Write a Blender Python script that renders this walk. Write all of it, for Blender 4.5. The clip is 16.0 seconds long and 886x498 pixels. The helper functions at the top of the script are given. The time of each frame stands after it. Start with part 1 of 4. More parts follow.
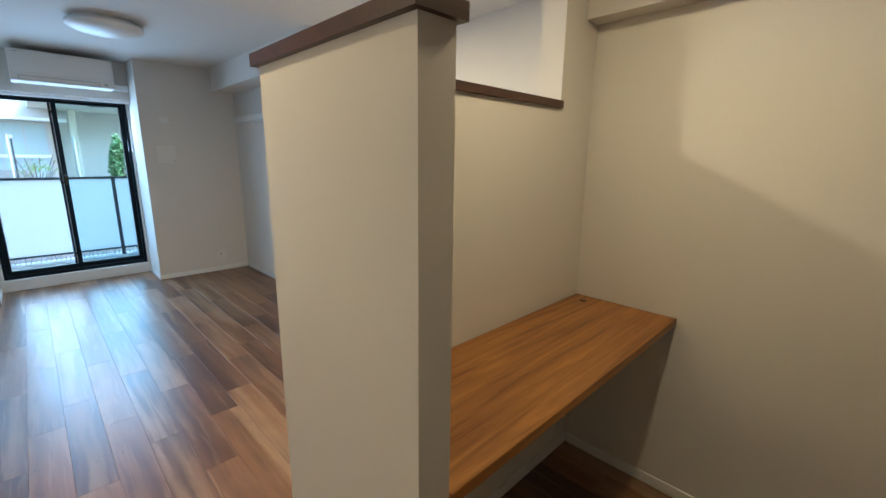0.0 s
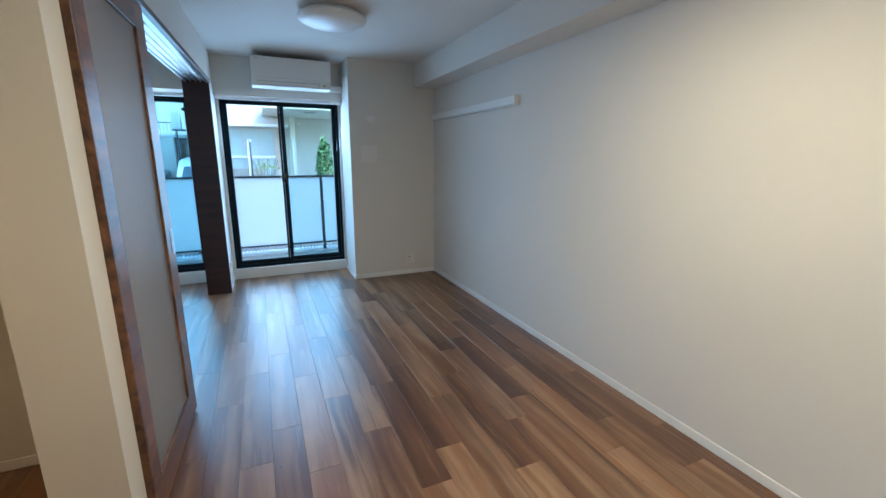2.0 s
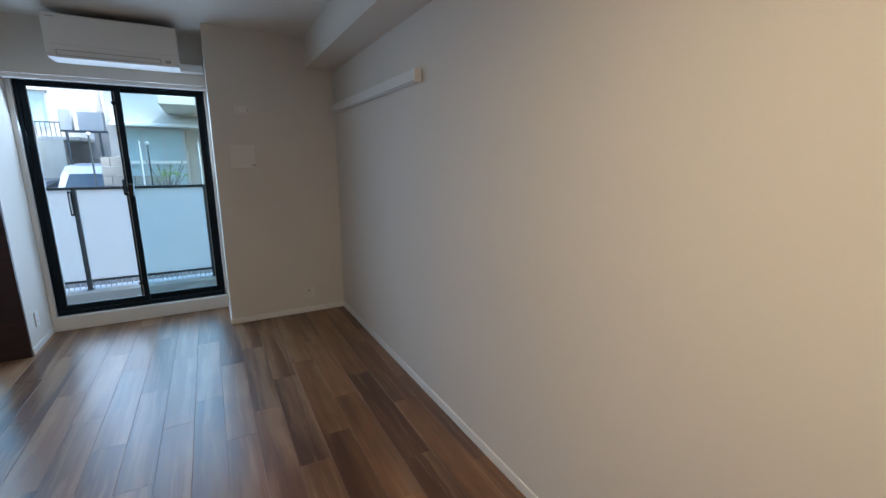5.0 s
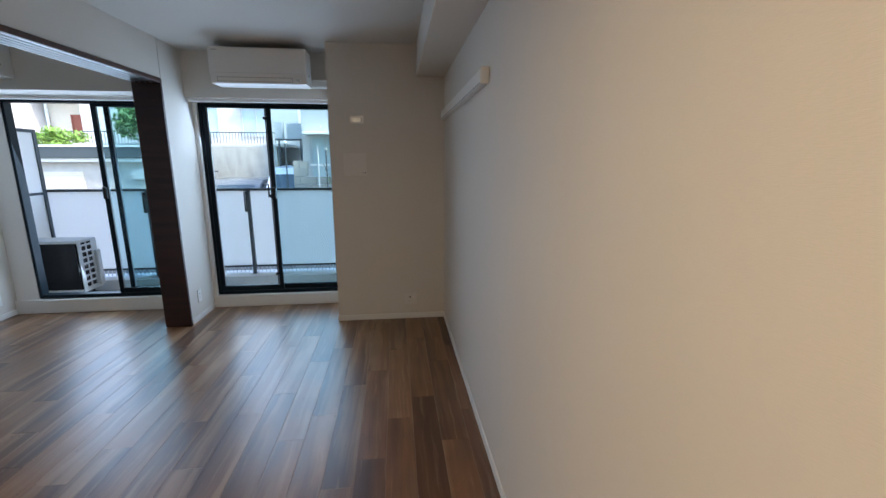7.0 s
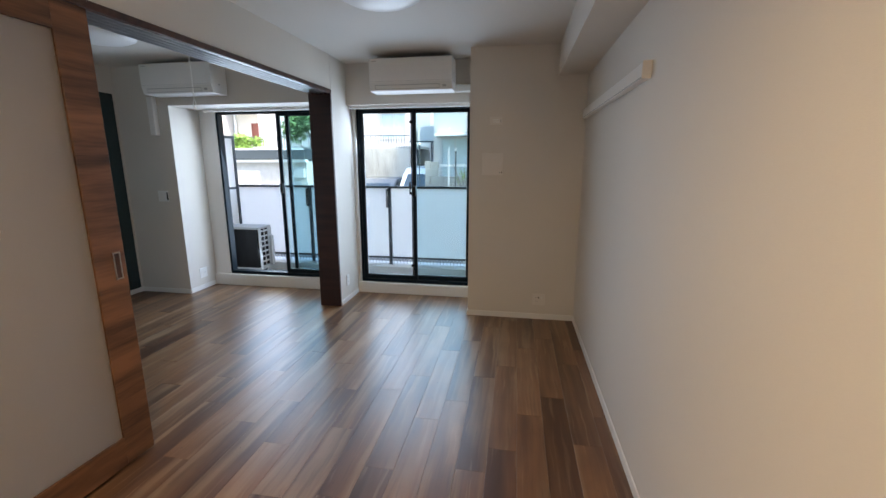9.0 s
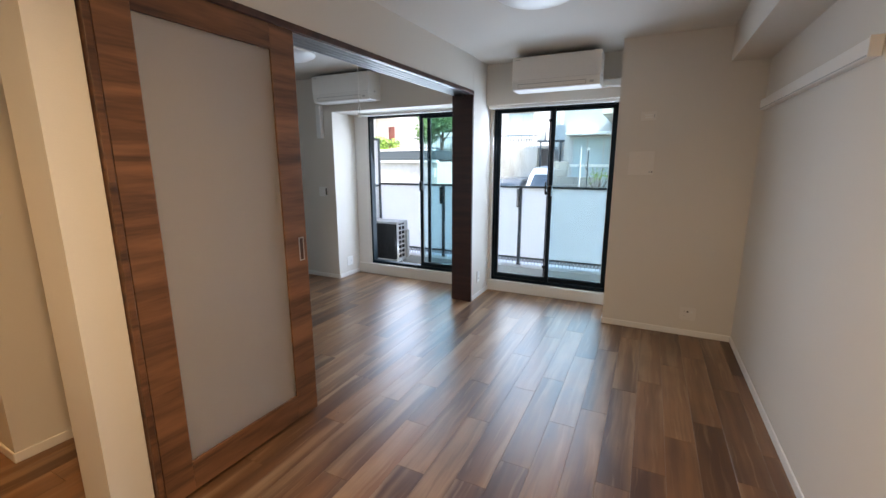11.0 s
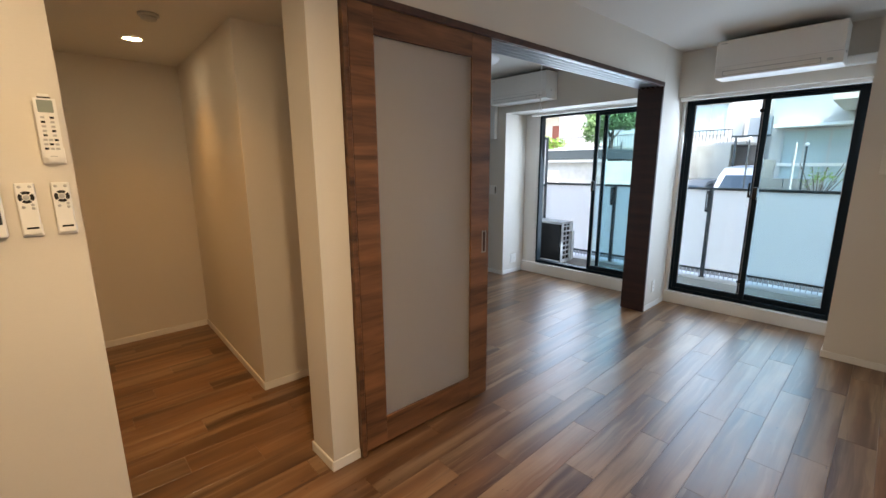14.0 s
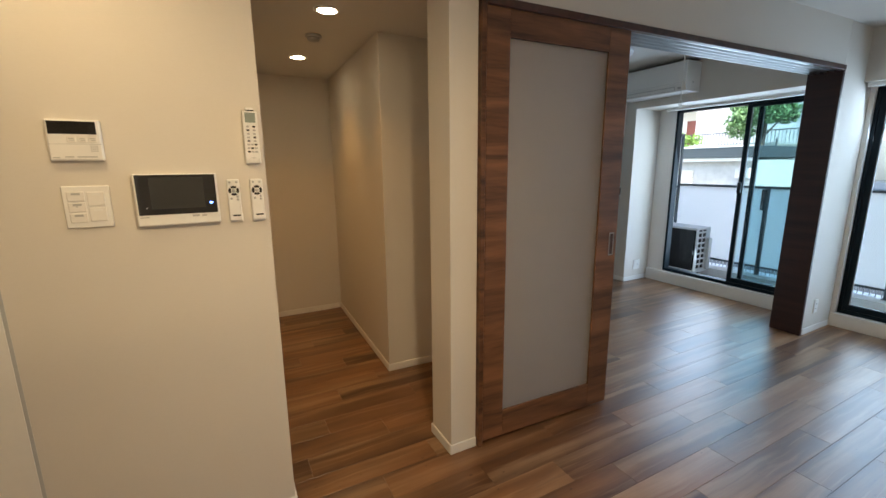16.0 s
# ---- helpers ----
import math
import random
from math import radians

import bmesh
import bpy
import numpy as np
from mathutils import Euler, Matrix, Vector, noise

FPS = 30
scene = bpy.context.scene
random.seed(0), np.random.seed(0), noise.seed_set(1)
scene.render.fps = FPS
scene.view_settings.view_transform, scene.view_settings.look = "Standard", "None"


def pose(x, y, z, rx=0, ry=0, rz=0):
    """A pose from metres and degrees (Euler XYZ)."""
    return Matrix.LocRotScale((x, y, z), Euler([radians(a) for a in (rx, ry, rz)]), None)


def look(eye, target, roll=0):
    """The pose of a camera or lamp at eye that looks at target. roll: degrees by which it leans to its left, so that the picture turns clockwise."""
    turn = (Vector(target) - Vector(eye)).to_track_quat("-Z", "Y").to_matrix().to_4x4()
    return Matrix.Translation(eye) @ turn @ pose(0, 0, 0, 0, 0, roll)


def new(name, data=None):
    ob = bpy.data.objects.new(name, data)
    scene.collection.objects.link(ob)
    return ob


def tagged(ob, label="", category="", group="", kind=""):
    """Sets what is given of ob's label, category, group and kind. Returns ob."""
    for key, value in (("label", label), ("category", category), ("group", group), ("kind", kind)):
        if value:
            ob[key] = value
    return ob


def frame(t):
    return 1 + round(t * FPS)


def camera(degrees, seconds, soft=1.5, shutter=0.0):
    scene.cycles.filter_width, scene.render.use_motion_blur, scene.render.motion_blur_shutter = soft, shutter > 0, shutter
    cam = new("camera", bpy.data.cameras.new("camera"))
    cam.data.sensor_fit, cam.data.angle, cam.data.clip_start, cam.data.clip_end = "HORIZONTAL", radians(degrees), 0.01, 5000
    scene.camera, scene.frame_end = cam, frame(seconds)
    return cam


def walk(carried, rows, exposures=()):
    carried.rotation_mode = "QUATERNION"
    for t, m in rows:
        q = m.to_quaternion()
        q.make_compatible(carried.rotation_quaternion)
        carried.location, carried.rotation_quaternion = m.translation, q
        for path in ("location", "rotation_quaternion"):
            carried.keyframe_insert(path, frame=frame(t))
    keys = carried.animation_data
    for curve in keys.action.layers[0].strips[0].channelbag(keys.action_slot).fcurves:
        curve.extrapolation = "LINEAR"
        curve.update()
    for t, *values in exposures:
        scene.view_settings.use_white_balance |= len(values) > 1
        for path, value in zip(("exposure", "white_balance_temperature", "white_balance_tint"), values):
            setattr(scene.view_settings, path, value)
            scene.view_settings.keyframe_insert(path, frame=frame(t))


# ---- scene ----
cam = camera(93.5, 16.0)
METRES, EYE, TILT, LEAN, TURN = 3.2, 1.5, 0.0, 0.0, -43.8
PATH = [
    (0, (1.092, 2.267, 1.483), (2.465, 3.658, 1.058), 0.6),
    (0.5, (1.071, 2.492, 1.483), (2.261, 4.042, 1.054), 0.5),
    (1, (1.074, 2.737, 1.475), (2.076, 4.413, 1.043), 0.3),
    (1.5, (1.087, 3.003, 1.47), (1.94, 4.76, 1.037), 0.1),
    (2, (1.1, 3.243, 1.472), (1.879, 5.033, 1.037), 0.2),
    (2.5, (1.137, 3.464, 1.471), (1.931, 5.247, 1.036), 0.2),
    (3, (1.28, 3.629, 1.466), (2.168, 5.37, 1.039), 0.3),
    (3.5, (1.448, 3.781, 1.452), (2.496, 5.432, 1.033), 0.4),
    (6, (2.415, 4.205, 1.461), (3.06, 6.055, 1.058), -0.1),
    (6.5, (2.588, 4.231, 1.483), (2.985, 6.15, 1.079), 0.0),
    (7, (2.651, 4.225, 1.517), (2.872, 6.17, 1.108), 0.0),
    (7.5, (2.653, 4.196, 1.493), (2.741, 6.154, 1.095), -0.1),
    (8, (2.615, 4.184, 1.502), (2.572, 6.143, 1.1), -0.2),
    (8.5, (2.567, 4.172, 1.51), (2.387, 6.123, 1.104), -0.0),
    (9, (2.519, 4.161, 1.508), (2.185, 6.091, 1.103), 0.0),
    (11.5, (2.364, 4.078, 1.493), (1.388, 5.776, 1.088), -0.1),
    (12, (2.359, 4.057, 1.496), (1.275, 5.688, 1.088), -0.2),
    (12.5, (2.333, 4.031, 1.495), (1.154, 5.594, 1.088), -0.2),
    (13, (2.319, 4.011, 1.486), (1.047, 5.501, 1.081), -0.2),
    (13.5, (2.31, 3.987, 1.481), (0.951, 5.399, 1.08), -0.3),
    (14, (2.292, 3.953, 1.48), (0.854, 5.285, 1.082), -0.3),
    (14.5, (2.291, 3.927, 1.473), (0.773, 5.168, 1.077), -0.4),
    (15, (2.281, 3.898, 1.478), (0.683, 5.033, 1.082), -0.3),
    (15.5, (2.287, 3.878, 1.475), (0.612, 4.899, 1.082), -0.4),
    (16, (2.29, 3.855, 1.476), (0.554, 4.766, 1.083), -0.5),
]
EXPOSURES = [(0, 0.42, 5450, 3), (0.5, 0.36, 5900, 7), (1.5, 0.24, 5200, 2), (2.5, 0.25, 5250, 1), (3.6, -0.03, 6300, 9), (6.0, -0.26, 6050, 10), (7.0, -0.26, 6400, 11), (8.0, -0.22, 6700, 13), (9.0, 0.02, 7050, 14), (11.5, 0.3, 7300, 16), (14, 0.1, 7250, 13), (15.5, 0.0, 7250, 10), (16, -0.06, 6750, 8)]
walk(cam, [(t, look(eye, target, roll)) for t, eye, target, roll in PATH], [(t, e + 2.1, k, n) for t, e, k, n in EXPOSURES])

SKEW = math.atan2(0.103, 3.23)


# ---- world and light ----
world = bpy.data.worlds.new("world")
scene.world = world
world.use_nodes = True
_nt = world.node_tree
_sky = _nt.nodes.new("ShaderNodeTexSky")
_sky.sky_type = "NISHITA"
_sky.sun_disc = False
_sky.sun_elevation, _sky.sun_rotation = radians(50), radians(112)
_bg = _nt.nodes["Background"]
_bg.inputs[1].default_value = 0.27
scene.view_settings.exposure = 2.0
_nt.links.new(_sky.outputs[0], _bg.inputs[0])


def sun_lamp():
    li = bpy.data.lights.new("sun", "SUN")
    li.energy, li.angle, li.color = 2.3, radians(12), (1, 0.96, 0.91)
    ob = new("sun", li)
    el, az = radians(50), radians(112)
    d = Vector((math.sin(az) * math.cos(el), math.cos(az) * math.cos(el), math.sin(el)))
    ob.matrix_world = look(d * 50, (0, 0, 0))


def area_lamp(name, x, y, z, w, h, watts, color, target):
    li = bpy.data.lights.new(name, "AREA")
    li.shape, li.size, li.size_y, li.energy, li.color = "RECTANGLE", w, h, watts, color
    ob = new(name, li)
    ob.matrix_world = look((x, y, z), target)


def disc_lamp(name, x, y, z, size, watts, color, spread=180):
    li = bpy.data.lights.new(name, "AREA")
    li.shape, li.size, li.energy, li.color = "DISK", size, watts, color
    li.spread = radians(spread)
    ob = new(name, li)
    ob.location = (x, y, z)


sun_lamp()
SKYC = (0.57, 0.77, 1.03)
area_lamp("window_light", 1.4, 8.89, 1.2, 1.3, 2.0, 9.5, SKYC, (1.4, 0, -1.6))
area_lamp("window_light", -0.3, 8.89, 1.2, 1.4, 2.0, 9.5, SKYC, (-0.3, 0, -1.6))
WARM = (1.0, 0.75, 0.46)
WARM2 = (1.0, 0.71, 0.37)
HALLC = (1.0, 0.50, 0.14)
disc_lamp("downlight_glow", -1.25, 4.47, 2.285, 0.11, 0.44, HALLC, 95)
disc_lamp("downlight_glow", -0.16, 4.45, 2.285, 0.11, 0.44, HALLC, 95)
disc_lamp("downlight_glow", 0.98, 3.45, 2.285, 0.11, 0.85, WARM2, 180)
disc_lamp("downlight_glow", 2.15, 2.60, 2.285, 0.11, 1.4, WARM2, 180)
disc_lamp("downlight_glow", 1.96, 4.28, 2.285, 0.11, 6.2, WARM, 180)


# ---- materials ----
def mat(name, rgb, rough=0.6, metal=0.0, bump=0.0, scale=40.0, stretch=(1, 1, 1), var=0.06, spec=None, emit=None, big=1.5):
    m = bpy.data.materials.new(name)
    m.use_nodes = True
    nt = m.node_tree
    b = nt.nodes["Principled BSDF"]
    b.inputs["Roughness"].default_value = rough
    b.inputs["Metallic"].default_value = metal
    if spec is not None:
        b.inputs["Specular IOR Level"].default_value = spec
    tc = nt.nodes.new("ShaderNodeTexCoord")
    mp = nt.nodes.new("ShaderNodeMapping")
    mp.inputs["Scale"].default_value = stretch
    nt.links.new(tc.outputs["Object"], mp.inputs[0])
    n1 = nt.nodes.new("ShaderNodeTexNoise")
    n1.inputs["Scale"].default_value = scale
    n1.inputs["Detail"].default_value = 4
    nt.links.new(mp.outputs[0], n1.inputs["Vector"])
    n2 = nt.nodes.new("ShaderNodeTexNoise")
    n2.inputs["Scale"].default_value = big
    nt.links.new(tc.outputs["Object"], n2.inputs["Vector"])
    add = nt.nodes.new("ShaderNodeMath")
    nt.links.new(n1.outputs[0], add.inputs[0])
    nt.links.new(n2.outputs[0], add.inputs[1])
    cr = nt.nodes.new("ShaderNodeMapRange")
    cr.inputs["From Min"].default_value, cr.inputs["From Max"].default_value = 0.6, 1.4
    cr.inputs["To Min"].default_value, cr.inputs["To Max"].default_value = 1 - var, 1 + var
    nt.links.new(add.outputs[0], cr.inputs[0])
    mul = nt.nodes.new("ShaderNodeVectorMath")
    mul.operation = "SCALE"
    mul.inputs[0].default_value = rgb
    nt.links.new(cr.outputs[0], mul.inputs["Scale"])
    nt.links.new(mul.outputs[0], b.inputs["Base Color"])
    if bump:
        bp = nt.nodes.new("ShaderNodeBump")
        bp.inputs["Strength"].default_value = bump
        bp.inputs["Distance"].default_value = 0.002
        nt.links.new(n1.outputs[0], bp.inputs["Height"])
        nt.links.new(bp.outputs[0], b.inputs["Normal"])
    if emit:
        b.inputs["Emission Color"].default_value = (*emit[0], 1)
        b.inputs["Emission Strength"].default_value = emit[1]
    return m


def wood(name, dark, light, rough=0.35, axis=1, scale=1.0, cross=14.0, along=1.1, contrast=1.0, spread=0.35):
    """Streaky grain along one axis, with tone by the piece's Random."""
    m = bpy.data.materials.new(name)
    m.use_nodes = True
    nt = m.node_tree
    b = nt.nodes["Principled BSDF"]
    tc = nt.nodes.new("ShaderNodeTexCoord")
    info = nt.nodes.new("ShaderNodeObjectInfo")
    off = nt.nodes.new("ShaderNodeVectorMath")
    off.operation = "ADD"
    sc = nt.nodes.new("ShaderNodeVectorMath")
    sc.operation = "SCALE"
    sc.inputs[0].default_value = (37.0, 53.0, 19.0)
    nt.links.new(info.outputs["Random"], sc.inputs["Scale"])
    nt.links.new(tc.outputs["Object"], off.inputs[0])
    nt.links.new(sc.outputs[0], off.inputs[1])
    mp = nt.nodes.new("ShaderNodeMapping")
    s = [cross * scale] * 3
    s[axis] = along * scale
    mp.inputs["Scale"].default_value = s
    nt.links.new(off.outputs[0], mp.inputs[0])
    n1 = nt.nodes.new("ShaderNodeTexNoise")
    n1.inputs["Scale"].default_value = 1.0
    n1.inputs["Detail"].default_value = 5
    n1.inputs["Distortion"].default_value = 0.8
    nt.links.new(mp.outputs[0], n1.inputs["Vector"])
    n2 = nt.nodes.new("ShaderNodeTexNoise")
    n2.inputs["Scale"].default_value = 9.0
    n2.inputs["Detail"].default_value = 3
    nt.links.new(mp.outputs[0], n2.inputs["Vector"])
    mixn = nt.nodes.new("ShaderNodeMath")
    mixn.operation = "MULTIPLY_ADD"
    nt.links.new(n2.outputs[0], mixn.inputs[0])
    mixn.inputs[1].default_value = 0.22
    nt.links.new(n1.outputs[0], mixn.inputs[2])
    tone = nt.nodes.new("ShaderNodeMath")
    tone.operation = "MULTIPLY_ADD"
    nt.links.new(info.outputs["Random"], tone.inputs[0])
    tone.inputs[1].default_value = spread
    nt.links.new(mixn.outputs[0], tone.inputs[2])
    mr = nt.nodes.new("ShaderNodeMapRange")
    mid = 0.61 + spread / 2
    mr.inputs["From Min"].default_value, mr.inputs["From Max"].default_value = mid - 0.27 / contrast, mid + 0.27 / contrast
    nt.links.new(tone.outputs[0], mr.inputs[0])
    ramp = nt.nodes.new("ShaderNodeValToRGB")
    ramp.color_ramp.elements[0].color = (*dark, 1)
    ramp.color_ramp.elements[1].color = (*light, 1)
    nt.links.new(mr.outputs[0], ramp.inputs[0])
    nt.links.new(ramp.outputs[0], b.inputs["Base Color"])
    rr = nt.nodes.new("ShaderNodeMapRange")
    rr.inputs["To Min"].default_value, rr.inputs["To Max"].default_value = rough - 0.05, rough + 0.07
    nt.links.new(n1.outputs[0], rr.inputs[0])
    nt.links.new(rr.outputs[0], b.inputs["Roughness"])
    bp = nt.nodes.new("ShaderNodeBump")
    bp.inputs["Strength"].default_value = 0.12
    bp.inputs["Distance"].default_value = 0.001
    nt.links.new(n2.outputs[0], bp.inputs["Height"])
    nt.links.new(bp.outputs[0], b.inputs["Normal"])
    return m


FLOOR_DARK, FLOOR_LIGHT, FLOOR_SAP, FLOOR_ROUGH = (0.074, 0.031, 0.014), (0.222, 0.108, 0.048), (0.40, 0.265, 0.155), 0.33


def plank_wood(name):
    """Acacia-like boards: each its own tone, pale sapwood bands with wavy edges, fine grain and a few knots."""
    m = bpy.data.materials.new(name)
    m.use_nodes = True
    nt = m.node_tree
    N, L = nt.nodes, nt.links
    b = N["Principled BSDF"]
    tc, info = N.new("ShaderNodeTexCoord"), N.new("ShaderNodeObjectInfo")

    def vmath(op, a, c, scale=False):
        n = N.new("ShaderNodeVectorMath")
        n.operation = op
        for k, v in ((0, a), ("Scale" if scale else 1, c)):
            if hasattr(v, "is_linked"):
                L.new(v, n.inputs[k])
            else:
                n.inputs[k].default_value = v
        return n.outputs[0]

    def noise_tex(vec, scale3, detail, distort=0.0):
        n = N.new("ShaderNodeTexNoise")
        n.inputs["Scale"].default_value = 1.0
        n.inputs["Detail"].default_value = detail
        n.inputs["Distortion"].default_value = distort
        L.new(vmath("MULTIPLY", vec, scale3), n.inputs["Vector"])
        return n.outputs[0]

    def remap(v, a, c, lo=0.0, hi=1.0, smooth=True):
        n = N.new("ShaderNodeMapRange")
        n.interpolation_type = "SMOOTHSTEP" if smooth else "LINEAR"
        for k, q in (("From Min", a), ("From Max", c), ("To Min", lo), ("To Max", hi)):
            n.inputs[k].default_value = q
        L.new(v, n.inputs["Value"])
        return n.outputs[0]

    def mixc(fac, a, c):
        n = N.new("ShaderNodeMix")
        n.data_type = "RGBA"
        L.new(fac, n.inputs["Factor"])
        for k, v in ((6, a), (7, c)):
            if hasattr(v, "is_linked"):
                L.new(v, n.inputs[k])
            else:
                n.inputs[k].default_value = (*v, 1)
        return n.outputs[2]

    off = vmath("ADD", tc.outputs["Object"], vmath("SCALE", (37.0, 91.0, 19.0), info.outputs["Random"], True))
    warp = noise_tex(off, (4.0, 3.0, 1.0), 3.0)
    wavy = vmath("ADD", off, vmath("SCALE", (0.045, 0.0, 0.0), warp, True))
    broad = noise_tex(wavy, (7.0, 0.6, 1.0), 2.0, 0.3)
    sap = noise_tex(vmath("ADD", wavy, (5.3, 9.1, 0)), (9.5, 0.5, 1.0), 2.0, 0.4)
    line = noise_tex(vmath("ADD", wavy, (1.7, 3.3, 0)), (42.0, 1.6, 1.0), 3.0, 0.4)
    fine = noise_tex(off, (160.0, 5.0, 1.0), 3.0)
    cloud = noise_tex(off, (7.0, 4.0, 1.0), 3.0)
    knot = noise_tex(vmath("ADD", off, (8.1, 2.2, 0)), (55.0, 26.0, 1.0), 1.0)
    tone = N.new("ShaderNodeMath")
    tone.operation = "MULTIPLY_ADD"
    L.new(info.outputs["Random"], tone.inputs[0])
    tone.inputs[1].default_value = 0.40
    L.new(broad, tone.inputs[2])
    col = mixc(remap(tone.outputs[0], 0.40, 0.94), FLOOR_DARK, FLOOR_LIGHT)
    col = mixc(remap(sap, 0.46, 0.70, 0, 0.55), col, FLOOR_SAP)
    col = mixc(remap(line, 0.55, 0.72, 0, 0.30), col, FLOOR_SAP)
    col = mixc(remap(line, 0.44, 0.28, 0, 0.28), col, (0.050, 0.021, 0.011))
    col = mixc(remap(knot, 0.74, 0.80, 0, 0.6), col, (0.045, 0.020, 0.012))
    grain = vmath("SCALE", col, remap(fine, 0.3, 0.7, 0.93, 1.06, False), True)
    grain = vmath("SCALE", grain, remap(cloud, 0.3, 0.7, 0.86, 1.12, False), True)
    L.new(grain, b.inputs["Base Color"])
    L.new(remap(cloud, 0.3, 0.7, FLOOR_ROUGH - 0.03, FLOOR_ROUGH + 0.03, False), b.inputs["Roughness"])
    b.inputs["Specular IOR Level"].default_value = 0.7
    bp = N.new("ShaderNodeBump")
    bp.inputs["Strength"].default_value = 0.10
    bp.inputs["Distance"].default_value = 0.001
    L.new(fine, bp.inputs["Height"])
    L.new(bp.outputs[0], b.inputs["Normal"])
    return m


def glass(name, tint=(0.95, 0.98, 0.98), rough=0.0):
    m = bpy.data.materials.new(name)
    m.use_nodes = True
    nt = m.node_tree
    nt.nodes.remove(nt.nodes["Principled BSDF"])
    tr = nt.nodes.new("ShaderNodeBsdfTransparent")
    tr.inputs[0].default_value = (*tint, 1)
    gl = nt.nodes.new("ShaderNodeBsdfGlossy")
    gl.inputs["Roughness"].default_value = rough
    fr = nt.nodes.new("ShaderNodeFresnel")
    fr.inputs[0].default_value = 1.35
    mx = nt.nodes.new("ShaderNodeMixShader")
    nt.links.new(fr.outputs[0], mx.inputs[0])
    nt.links.new(tr.outputs[0], mx.inputs[1])
    nt.links.new(gl.outputs[0], mx.inputs[2])
    nt.links.new(mx.outputs[0], nt.nodes["Material Output"].inputs[0])
    return m


def frosted(name, rgb, through_share=0.5, rough=0.5, clear=False):
    m = bpy.data.materials.new(name)
    m.use_nodes = True
    nt = m.node_tree
    b = nt.nodes["Principled BSDF"]
    b.inputs["Base Color"].default_value = (*rgb, 1)
    b.inputs["Roughness"].default_value = rough
    tl = nt.nodes.new("ShaderNodeBsdfRefraction" if clear else "ShaderNodeBsdfTranslucent")
    if clear:
        tl.inputs["Roughness"].default_value = 0.42
        tl.inputs["IOR"].default_value = 1.12
    tl.inputs[0].default_value = (*((0.95, 0.95, 0.96) if clear else rgb), 1)
    mx = nt.nodes.new("ShaderNodeMixShader")
    mx.inputs[0].default_value = through_share
    nt.links.new(b.outputs[0], mx.inputs[1])
    nt.links.new(tl.outputs[0], mx.inputs[2])
    nt.links.new(mx.outputs[0], nt.nodes["Material Output"].inputs[0])
    return m


PAPER = mat("wallpaper", (0.69, 0.655, 0.60), 0.75, bump=0.2, scale=46, stretch=(1.6, 1.6, 14), var=0.025)
CEIL = mat("ceiling_paper", (0.71, 0.69, 0.65), 0.8, bump=0.3, scale=60, var=0.02)
WHITE = mat("white_trim", (0.80, 0.79, 0.76), 0.35, var=0.02)
PLASTIC = mat("white_plastic", (0.82, 0.82, 0.80), 0.3, var=0.02)
GLOSSPL = mat("glossy_white_plastic", (0.85, 0.85, 0.83), 0.16, var=0.01, spec=0.9)
GREYPL = mat("grey_plastic", (0.45, 0.46, 0.46), 0.4, var=0.04)
BLACKPL = mat("black_plastic", (0.012, 0.012, 0.013), 0.15, var=0.1)
DARKFRAME = mat("dark_sash", (0.006, 0.014, 0.020), 0.45, metal=0.0, var=0.1, spec=0.15)
GASKET = mat("grey_gasket", (0.35, 0.38, 0.40), 0.5)
FLOORW = plank_wood("floor_wood")
DOORW = wood("door_wood", (0.040, 0.017, 0.010), (0.235, 0.108, 0.052), 0.4, axis=1, contrast=1.3, spread=0.10, cross=13, along=1.1)
# Frame wood for the end post, its backlit shade put into darker browns.
DARKW = wood("backlit_post_wood", (0.016, 0.007, 0.007), (0.050, 0.019, 0.015), 0.45, axis=0, contrast=1.1, spread=0.1, cross=18)
DESKW = wood("desk_wood", (0.18, 0.066, 0.015), (0.45, 0.205, 0.048), 0.42, axis=0, contrast=1.3, spread=0.05, cross=26, along=1.6)
CAPW = wood("cap_wood", (0.035, 0.016, 0.012), (0.10, 0.045, 0.030), 0.4, axis=0, spread=0.05)
ALU = mat("aluminium", (0.50, 0.50, 0.50), 0.32, metal=1.0, stretch=(30, 1, 30), scale=6, var=0.06)
STEEL = mat("brushed_steel", (0.6, 0.58, 0.55), 0.3, metal=1.0)
FROST = frosted("frosted_panel", (0.60, 0.575, 0.575), 0.62, 0.5, True)
BALFROST = frosted("balcony_frosted_panel", (0.95, 0.93, 0.90), 0.75, 0.3)
GLASS = glass("clear_glass")
GLASS2 = glass("tinted_glass", (0.74, 0.86, 0.88))
GLASS3 = glass("pale_tinted_glass", (0.82, 0.92, 0.94))
CONC = mat("concrete", (0.50, 0.49, 0.46), 0.85, bump=0.4, scale=8, var=0.14)
BALFLOOR = mat("balcony_vinyl", (0.22, 0.20, 0.19), 0.6, scale=30, var=0.1)
DIFFUSER = mat("lamp_diffuser", (0.85, 0.86, 0.86), 0.35, var=0.01)
HOT = mat("lamp_on", (0.9, 0.8, 0.6), 0.5, emit=((1.0, 0.80, 0.52), 9.0))
ACCENT = mat("dark_green_panel", (0.018, 0.040, 0.042), 0.45, var=0.1)


# ---- mesh helpers ----
def link(name, bm, material, parent=None, label="", m=None, kind="", category="", group=""):
    me = bpy.data.meshes.new(name)
    bm.to_mesh(me)
    bm.free()
    me.materials.append(material)
    ob = new(name, me)
    if parent is not None:
        ob.parent = parent
    if m is not None:
        ob.matrix_basis = m
    return tagged(ob, label, category, group, kind)


